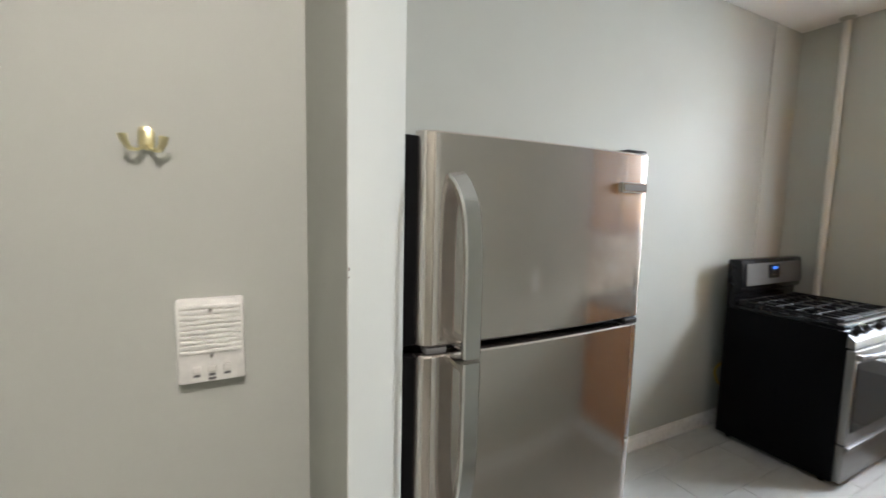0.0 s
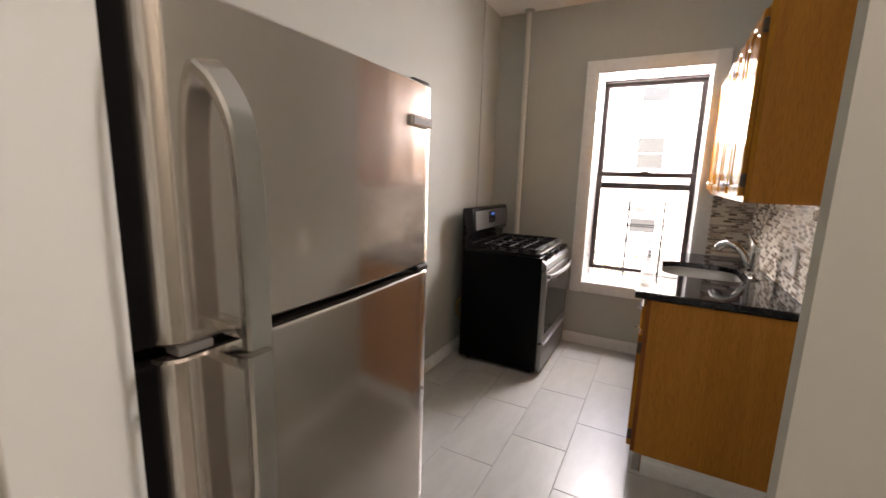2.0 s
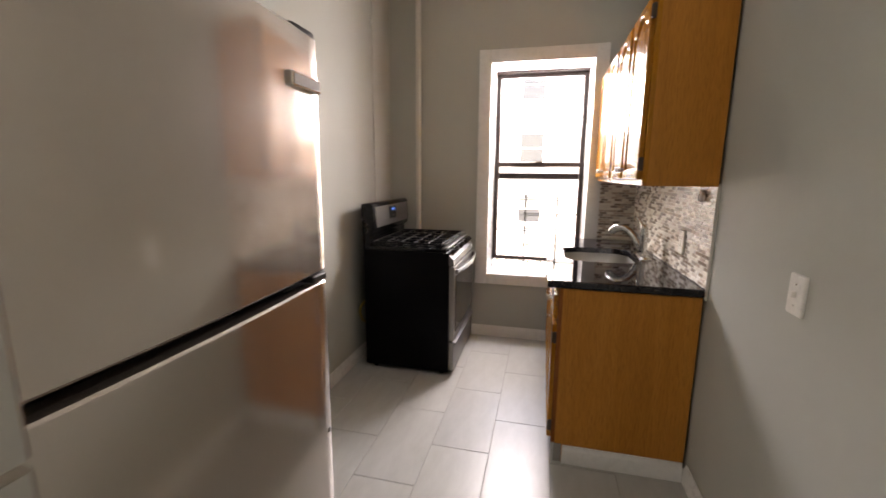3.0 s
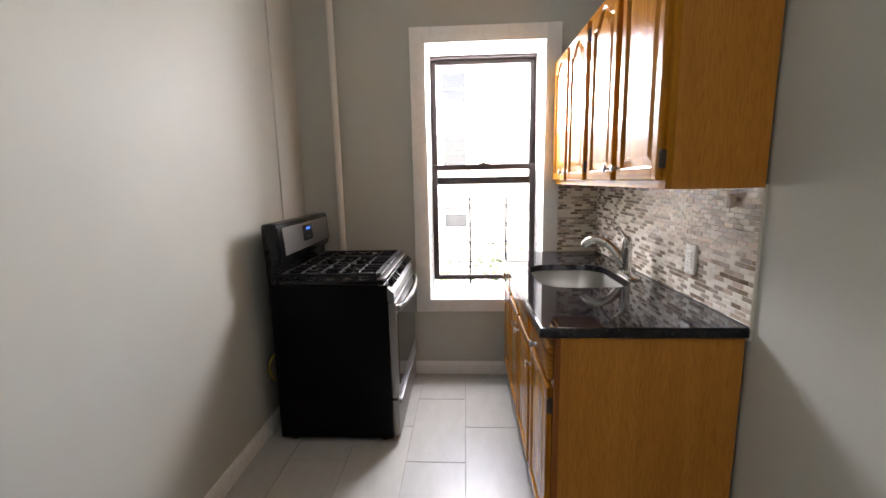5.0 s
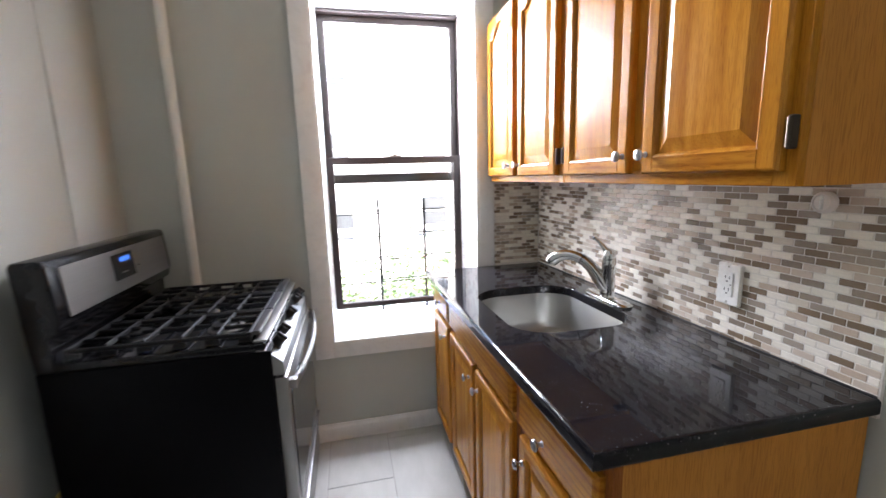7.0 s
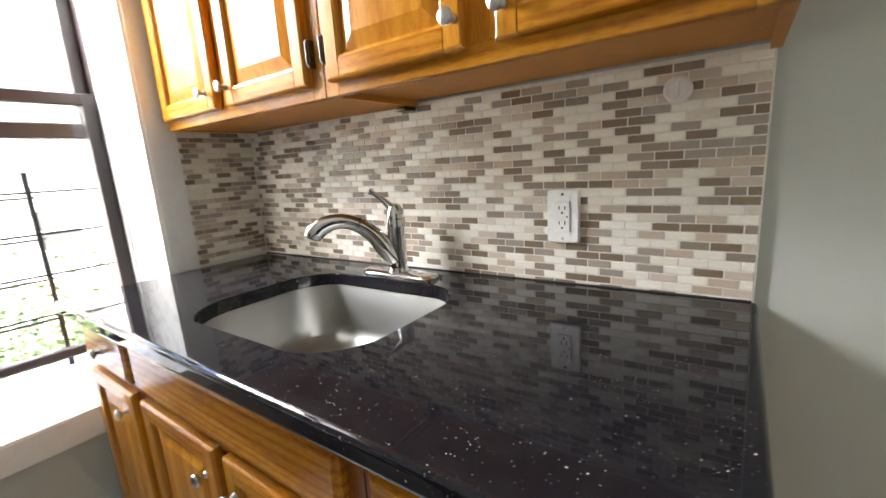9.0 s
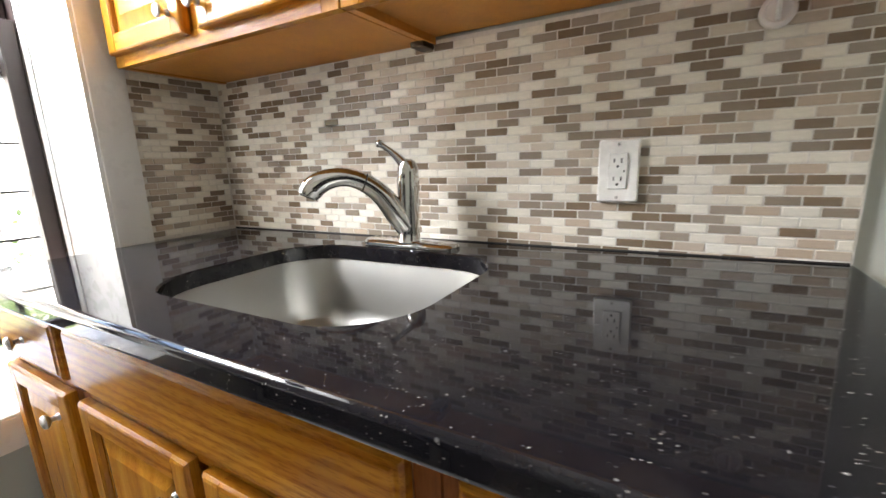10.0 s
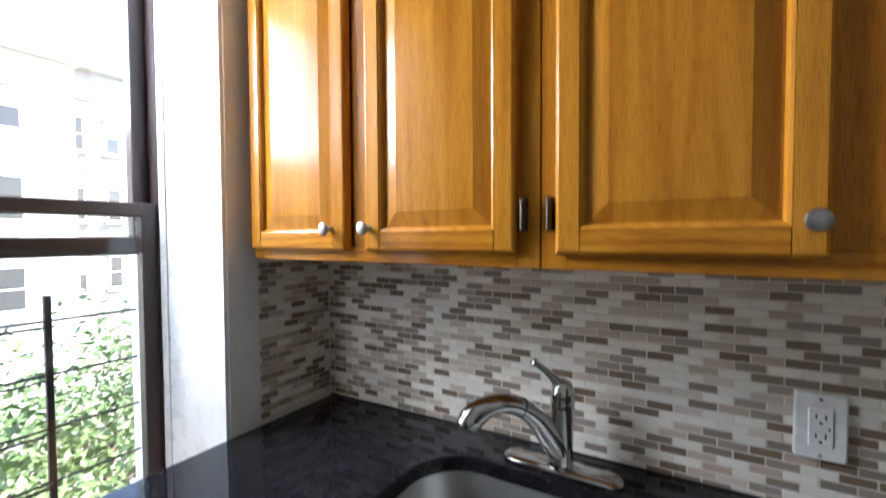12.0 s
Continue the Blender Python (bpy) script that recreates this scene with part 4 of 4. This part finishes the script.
sink = thing("sink", (3.75, 0.33, CZ - 0.23), "satin stainless steel undermount kitchen sink bowl", "sink")
bm = bmesh.new()
lay = []
mx, my = (SX0 + SX1) / 2, (SY0 + SY1) / 2
for grow, z in ((0.03, -0.0345), (0.006, -0.0345), (0.003, -0.04), (0.0, -0.16), (-0.008, -0.185), (-0.03, -0.203), (-0.07, -0.209)):
    lay.append([(x, y, CZ + z) for x, y in sink_loop(0.006)] if grow == 0.006 else [(mx + (x - mx) * (1 + grow / 0.25), my + (y - my) * (1 + grow / 0.2), CZ + z) for x, y in sink_loop()])
loops_skin(bm, lay, False, True)
for v in bm.verts:
    v.co.z += lift(v.co.x)
bowl = part("bowl", bm, STEEL_SINK, sink)
drain = part("drain", lathe(bmesh.new(), (3.75, 0.32, CZ - 0.204), (0, 0, 1), [(0, 0.056), (0.002, 0.056), (0.003, 0.05), (0.001, 0.044)]), CHROME, sink, "round chrome drain")

# ---- faucet ----
FZ = CZ + lift(3.735) + 0.001
fa = thing("faucet", (3.735, 0.085, FZ), "polished chrome pull-out kitchen faucet with single lever", "faucet")
bm = bmesh.new()
pl = outline_rounded(3.608, 3.862, 0.056, 0.116, 0.03, 8)
lay = [[(mx2, my2, FZ + z) for mx2, my2 in grown(pl, d, 3.735, 0.086)] for d, z in ((0, 0.0005), (0, 0.006), (-0.004, 0.011), (-0.010, 0.014))]
loops_skin(bm, lay, True, True)
part("base_plate", bm, CHROME, fa)
part("body", lathe(bmesh.new(), (3.735, 0.088, FZ + 0.012), (-0.03, 0.0, 1), [(0, 0.029), (0.006, 0.027), (0.02, 0.0255), (0.09, 0.0245), (0.125, 0.025), (0.14, 0.0255), (0.144, 0.024), (0.147, 0.0245), (0.168, 0.023), (0.182, 0.016), (0.187, 0.006)], 28), CHROME, fa)
sp = [(3.738, 0.095, 0.965), (3.752, 0.112, 1.0), (3.772, 0.134, 1.042), (3.793, 0.160, 1.069), (3.815, 0.186, 1.083), (3.836, 0.210, 1.084), (3.855, 0.231, 1.076), (3.869, 0.247, 1.061), (3.874, 0.254, 1.048)]
rad = [0.025, 0.0262, 0.0238, 0.0208, 0.0196, 0.0206, 0.0232, 0.0252, 0.0215]


def spout_section(u):
    i = u * (len(rad) - 1)
    a = int(min(i, len(rad) - 2))
    r = rad[a] + (rad[a + 1] - rad[a]) * (i - a)
    return oval(r, r, 18)


path = smooth_path(sp)
sp_ob = part("spout", sweep(bmesh.new(), path, spout_section, [(-0.7, 0.6, 0.0)] * len(path)), CHROME, fa)
part("spray_ring", lathe(bmesh.new(), Vector((3.796, 0.163, 1.0712)), Vector((0.026, 0.03, 0.016)), [(-0.0015, 0.0214), (0.0015, 0.0214)], 20), BLACK_PLASTIC, sp_ob)
part("spray_face", lathe(bmesh.new(), Vector((3.874, 0.254, 1.0485)), Vector((0.25, 0.3, -0.8)), [(0, 0.0165), (0.003, 0.0155)], 18), BLACK_PLASTIC, sp_ob)
lev = smooth_path([(3.729, 0.088, 1.085), (3.738, 0.094, 1.108), (3.755, 0.104, 1.130), (3.776, 0.114, 1.148), (3.787, 0.119, 1.157)])
part("lever", sweep(bmesh.new(), lev, lambda u: oval(0.016 * (1 - u) ** 2.5 + 0.0058 + 0.0052 * math.exp(-((u - 0.9) / 0.09) ** 2), 0.015 * (1 - u) ** 2.5 + 0.0052 + 0.0046 * math.exp(-((u - 0.9) / 0.09) ** 2), 16), [(0.6, 0.5, 0.2)] * len(lev)), CHROME, fa)

# ---- wall fittings ----


def receptacle():
    o = thing("wall_outlet", (3.300, 0.003, 1.083), "white double electrical outlet on the mosaic backsplash", "outlet")
    lay = [[(x, y, z) for x, z in outline_rounded(3.263 + d, 3.336 - d, 1.024 + d, 1.142 - d, 0.005, 4)] for d, y in ((0, 0.0), (0, 0.0075), (0.003, 0.0105))]
    part("cover_plate", loops_skin(bmesh.new(), lay, True, True), WHITE_PLASTIC, o)
    f = part("socket_face", boxed(3.283, 3.317, 0.0095, 0.0135, 1.049, 1.117, bevel=0.0015), WHITE_PLASTIC, o)
    for zc in (1.066, 1.100):
        for dx, h in ((-0.0065, 0.0045), (0.0065, 0.0038)):
            part("slot", boxed(3.300 + dx - 0.0012, 3.300 + dx + 0.0012, 0.0125, 0.0140, zc + 0.003 - h, zc + 0.003 + h), SLOT, f)
        part("slot", rod(bmesh.new(), (3.300, 0.0125, zc - 0.008), (3.300, 0.0140, zc - 0.008), 0.0026, n=12), SLOT, f)
    part("test_button", boxed(3.287, 3.290, 0.0125, 0.0145, 1.081, 1.085), SLOT, f)
    for z in (1.033, 1.133):
        part("screw", rod(bmesh.new(), (3.300, 0.0095, z), (3.300, 0.0115, z), 0.003, n=12), NICKEL, o)
    return o


receptacle()


def switch_plate():
    o = thing("light_switch", (2.327, -0.012, 1.085), "white toggle light switch plate on the grey wall", "light switch")
    lay = [[(x, y, z) for x, z in outline_rounded(2.290 + d, 2.364 - d, 1.027 + d, 1.143 - d, 0.005, 4)] for d, y in ((0, -0.012), (0, -0.006), (0.003, -0.003))]
    part("cover_plate", loops_skin(bmesh.new(), lay, True, True), WHITE_PLASTIC, o)
    part("toggle", boxed(2.321, 2.333, -0.0035, 0.008, 1.078, 1.096, bevel=0.0015), WHITE_PLASTIC, o)
    for z in (1.055, 1.115):
        part("screw", rod(bmesh.new(), (2.327, -0.0035, z), (2.327, -0.0018, z), 0.003, n=12), NICKEL, o)


switch_plate()
o = thing("round_knob_cap", (3.084, 0.003, 1.322), "round white plastic wall cap on the backsplash", "wall cap")
dial = part("disc", lathe(bmesh.new(), (3.084, 0.003, 1.322), (0, 1, 0), [(0, 0.024), (0.012, 0.024), (0.016, 0.021), (0.017, 0.018), (0.015, 0.016)], 28), plain("pinkish_white_plastic", (0.82, 0.76, 0.72), 0.3), o)
part("grip_bar", boxed(3.0805, 3.0875, 0.0165, 0.022, 1.306, 1.338, bevel=0.002), WHITE_PLASTIC, dial)

ic = thing("intercom", (0.718, 1.188, 1.252), "white wall intercom with slotted speaker and three buttons", "intercom")
bm = boxed(0.664, 0.769, 1.165, 1.187, 1.190, 1.339, bevel=0.005, seg=2)
ib = part("housing", bm, WHITE_PLASTIC, ic)
for i in range(10):
    z = 1.327 - i * 0.0088
    part("louvre", boxed(0.670, 0.763, 1.1605, 1.1655, z - 0.003, z + 0.003, bevel=0.001), WHITE_PLASTIC, ib)
for x in (0.693, 0.7165, 0.740):
    part("button", boxed(x - 0.0065, x + 0.0065, 1.1605, 1.1655, 1.210, 1.221, bevel=0.0015), plain("button_white", (0.8, 0.78, 0.74), 0.3), ib)
    part("button_mark", boxed(x - 0.005, x + 0.005, 1.1635, 1.1654, 1.202, 1.206), GASKET, ib)
part("button_mark", boxed(0.711, 0.722, 1.1635, 1.1654, 1.195, 1.199), GASKET, ib)
for z in (1.320, 1.239):
    part("screw", rod(bmesh.new(), (0.7165, 1.159, z), (0.7165, 1.166, z), 0.0028, n=12), NICKEL, ib)

hk = thing("coat_hook", (0.630, 1.188, 1.60), "small pale brass double coat hook on the grey wall", "coat hook")
bm = bmesh.new()
pl = outline_rounded(0.623, 0.645, 1.588, 1.626, 0.0105, 6)
loops_skin(bm, [[(x, y, z) for x, z in grown(pl, d, 0.634, 1.607)] for d, y in ((0, 1.1875), (0, 1.182), (-0.003, 1.180))], True, True)
part("back_plate", bm, BRASS, hk)
for s in (-1, 1):
    pts = smooth_path([(0.634 + s * 0.004, 1.181, 1.595), (0.634 + s * 0.011, 1.172, 1.587), (0.634 + s * 0.019, 1.164, 1.588), (0.634 + s * 0.025, 1.158, 1.598), (0.634 + s * 0.027, 1.156, 1.609)])
    part("prong", sweep(bmesh.new(), pts, lambda u: oval(0.005 + 0.0015 * u, 0.0026, 10), [(0, 0.3, 1)] * len(pts)), BRASS, hk)
for z in (1.597, 1.617):
    part("screw", rod(bmesh.new(), (0.634, 1.1805, z), (0.634, 1.1785, z), 0.003, n=10), BRASS, hk)

# ---- outside ----
solid("ground", boxed(5.2, 900, -450, 450, -4.3, -4.0), plain("courtyard_ground", (0.22, 0.21, 0.18), 0.9, 0, 3, 0.2), "pale courtyard ground behind the building", "ground", "structure")
FACADE = painted("cream_facade", (0.64, 0.625, 0.60), 0.85, 8, 0.3, 0.08)
# dark grey stands in for shade on the farther block
FACADE_SHADED = painted("shaded_facade", (0.27, 0.265, 0.255), 0.85, 8, 0.3, 0.1)
FARPANE = plain("far_window_pane", (0.05, 0.053, 0.056), 0.2)
FARBLIND = plain("far_window_blind", (0.2, 0.2, 0.19), 0.7)


def building(x0, y0, y1, top, deep, columns, half, heads, high, facade, label):
    """A block of flats whose face looks towards -x; columns of sash windows, half as wide as given, under the heads."""
    z0 = -4.0
    b = thing("apartment_building", (x0, (y0 + y1) / 2, z0), label, "building")
    part("wall", boxed(x0, x0 + deep, y0, y1, z0, top), facade, b)
    part("cornice", boxed(x0 - 0.45, x0 + deep, y0 - 0.2, y1 + 0.2, top, top + 0.5, bevel=0.06), facade, b)
    for k, head in enumerate(heads):
        part("band", boxed(x0 - 0.07, x0, y0, y1, head + 0.75, head + 0.9), facade, b)
        for c, yc in enumerate(columns):
            w = part("window", boxed(x0 - 0.05, x0 - 0.01, yc - half, yc + half, head - high, head), TRIM, b)
            mid, edge = head - high / 2, half - 0.07
            part("pane", boxed(x0 - 0.065, x0 - 0.045, yc - edge, yc + edge, mid + 0.03, head - 0.07), FARBLIND if (k + c) % 3 == 0 else FARPANE, w)
            part("pane", boxed(x0 - 0.065, x0 - 0.045, yc - edge, yc + edge, head - high + 0.07, mid - 0.03), FARPANE, w)
            part("sill", boxed(x0 - 0.22, x0 - 0.01, yc - half - 0.12, yc + half + 0.12, head - high - 0.14, head - high), facade, w)
            part("lintel", boxed(x0 - 0.12, x0 - 0.01, yc - half - 0.1, yc + half + 0.1, head, head + 0.16), facade, w)
    return b


building(22.0, -5.0, 14.5, 7.4, 9, (-3.05, 1.35, 5.75, 10.15), 0.6, (6.32, 3.42, 0.52), 1.45, FACADE, "cream three-storey apartment building with sash windows across the court")
building(26.0, -8.6, -3.5, 8.6, 8, (-7.6, -6.3), 0.28, (6.6, 3.6, 0.6), 1.45, FACADE_SHADED, "apartment building with narrow windows farther back, its shade painted grey")

LEAF = plain("green_leaf", (0.09, 0.145, 0.05), 0.5, 0, 5)
BARK = plain("tree_bark", (0.10, 0.075, 0.055), 0.9, 0, 20, 0.5)


def tree(base, high, spread, seed, leaves):
    rng = random.Random(seed)
    t = thing("tree", base, "leafy green courtyard tree below the window", "tree", "courtyard trees")
    bx, by, bz = base
    bm = rod(bmesh.new(), (bx, by, bz), (bx + 0.1, by, bz + high * 0.6), 0.14, 0.07, 10)
    tips = []
    for i in range(9):
        a = i * 2.4 + rng.random()
        h = bz + high * (0.35 + 0.3 * rng.random())
        end = Vector((bx + math.cos(a) * spread * (0.4 + 0.4 * rng.random()), by + math.sin(a) * spread * (0.4 + 0.4 * rng.random()), h + high * 0.3 * rng.random() + 0.3))
        rod(bm, (bx + 0.06, by, h), end, 0.05, 0.015, 6)
        tips.append(end)
    part("trunk", bm, BARK, t)
    verts, faces = [], []
    clumps = [(tp + Vector((rng.gauss(0, 0.35), rng.gauss(0, 0.35), rng.gauss(0, 0.3))), 0.25 + 0.4 * rng.random()) for tp in tips for _ in range(4)]
    for _ in range(leaves):
        c, r = clumps[rng.randrange(len(clumps))]
        p = c + Vector((rng.gauss(0, r), rng.gauss(0, r), rng.gauss(0, r * 0.7)))
        s = 0.035 + 0.04 * rng.random()
        u = Vector((rng.gauss(0, 1), rng.gauss(0, 1), rng.gauss(0, 0.6))).normalized()
        v = u.cross(Vector((rng.gauss(0, 1), rng.gauss(0, 1), rng.gauss(0, 1)))).normalized()
        k = len(verts)
        verts += [p - u * s, p + v * s * 0.5, p + u * s, p - v * s * 0.5]
        faces.append((k, k + 1, k + 2, k + 3))
    me = bpy.data.meshes.new("crown")
    me.from_pydata([tuple(q - Vector(base)) for q in verts], [], faces)
    me.materials.append(LEAF)
    cr = new("crown", me)
    cr.parent = t
    tagged(cr, kind="stuff")


tree((9.2, -1.0, -4.0), 3.6, 1.7, 3, 9000)
tree((11.4, 1.6, -4.0), 3.2, 1.7, 8, 8000)
tree((10.6, -3.6, -4.0), 4.2, 1.9, 12, 8000)

# ---- pieces of the setting ----
# porcelain floor tiles in half bond, 0.61 x 0.30
TL, TW, GAP = 0.613, 0.3035, 0.003
me = mesh_of("floor_tile", boxed(-TL / 2 + GAP / 2, TL / 2 - GAP / 2, -TW / 2 + GAP / 2, TW / 2 - GAP / 2, -0.008, 0.0, bevel=0.0012), TILE, (0, 0, 0))


def cut_tile(x0, x1, y0, y1):
    return mesh_of("floor_tile", boxed(x0 + GAP / 2, x1 - GAP / 2, y0 + GAP / 2, y1 - GAP / 2, -0.008, 0.0, bevel=0.0012), TILE, ((x0 + x1) / 2, (y0 + y1) / 2, 0))


for row in range(-7, 5):
    y0 = 0.902 + row * TW
    first = 2.925 + (0.306 if row % 2 else 0.0)
    for col in range(-11, 4):
        x0 = first + col * TL
        a, b, c, d = max(x0, -2.6), min(x0 + TL, WALLS_X), max(y0, -1.3), min(y0 + TW, LEFT_Y)
        if b - a < 0.02 or d - c < 0.02:
            continue
        whole = b - a > TL - 0.001 and d - c > TW - 0.001
        ob = new("floor_tile", me if whole else cut_tile(a, b, c, d))
        ob.location = ((a + b) / 2 - grout_bed.location.x, (c + d) / 2 - grout_bed.location.y, -grout_bed.location.z)
        ob.parent = grout_bed

# mosaic backsplash in half bond, chips 48 x 15 mm
MP, MR = 0.0508, 0.01745
splash = solid("backsplash", boxed(2.944, WALLS_X, -0.012, -0.0018, CZ - 0.03, UB + 0.01), MGROUT, "mosaic backsplash of cream, taupe and brown glass and stone chips", "backsplash", "structure")
splash_side = solid("backsplash_return", boxed(4.5146, WALLS_X, -0.0018, 0.262, CZ - 0.03, UB + 0.01), MGROUT, "mosaic backsplash return on the window wall", "backsplash", "structure")
bm = boxed(2.948, 4.512, -0.0015, 0.0012, CZ - 0.002, CZ + 0.003)
for v in bm.verts:
    v.co.z += lift(v.co.x)
part("sealant_bead", bm, SLOT, splash, "dark joint along the counter")
part("corner_joint", boxed(4.5095, 4.5127, -0.0004, 0.003, CZ + 0.001, UB - 0.001), MGROUT, splash, "pale caulked corner joint")
rng = random.Random(5)
chip_meshes = {}


def chip(l, axis):
    key = (round(l, 3), axis)
    if key not in chip_meshes:
        h = MR / 2 - 0.0013
        if axis == "x":
            b = boxed(-l / 2, l / 2, -0.004, 0.0, -h, h, bevel=0.0008)
        else:
            b = boxed(-0.004, 0.0, -l / 2, l / 2, -h, h, bevel=0.0008)
        chip_meshes[key] = mesh_of("mosaic_chip", b, MOSAIC, (0, 0, 0))
    return chip_meshes[key]


rest_v, rest_f = {"x": [], "y": []}, {"x": [], "y": []}


def rest_chip(axis, c, l, y, z):
    """A chip of the joined rest: an open box with a small chamfer."""
    h, e = MR / 2 - 0.0013, 0.0008
    v = rest_v[axis]
    k = len(v)
    for inset, out in ((0, 0.0045), (0, e), (e, 0)):
        for s, t in ((-1, -1), (1, -1), (1, 1), (-1, 1)):
            p, q = c + s * (l / 2 - inset), z + t * (h - inset)
            v.append((p, y - out, q) if axis == "x" else (y + out, p, q))
    f = rest_f[axis]
    for a in (0, 4):
        for i in range(4):
            j = (i + 1) % 4
            f.append((k + a + i, k + a + j, k + a + 4 + j, k + a + 4 + i))
    f.append((k + 8, k + 9, k + 10, k + 11))


count = 0
rows = int((UB + 0.006 - CZ) / MR) + 1
for r in range(rows):
    z = CZ + 0.003 + MR * (r + 0.5)
    if z > UB + 0.003:
        break
    shift = (0.43, 0.93)[r % 2] * MP
    x = 2.946 - MP + shift
    while x < 4.516:
        a, b = max(x, 2.946) + 0.0015, min(x + MP, 4.515) - 0.0015
        x += MP
        if b - a < 0.008:
            continue
        near = 2.95 < (a + b) / 2 < 3.56 and count < 300
        if near:
            ob = new("mosaic_chip", chip(b - a, "x"))
            ob.location = Vector(((a + b) / 2, -0.0005, z)) - splash.location
            ob.parent = splash
            count += 1
        else:
            rest_chip("x", (a + b) / 2, b - a, -0.0005, z)
    y = -MP + shift
    while y < 0.26:
        a, b = max(y, 0.001) + 0.0015, min(y + MP, 0.261) - 0.0015
        y += MP
        if b - a > 0.008:
            rest_chip("y", (a + b) / 2, b - a, 4.5128, z)
for axis, parent in (("x", splash), ("y", splash_side)):
    me = bpy.data.meshes.new("mosaic_rest")
    me.from_pydata([tuple(Vector(p) - parent.location) for p in rest_v[axis]], [], rest_f[axis])
    me.materials.append(MOSAIC_REST)
    bmr = bmesh.new()
    bmr.from_mesh(me)
    bmesh.ops.recalc_face_normals(bmr, faces=bmr.faces)
    bmr.to_mesh(me)
    bmr.free()
    ob = new("mosaic_rest", me)
    ob.parent = parent
    tagged(ob, kind="stuff")
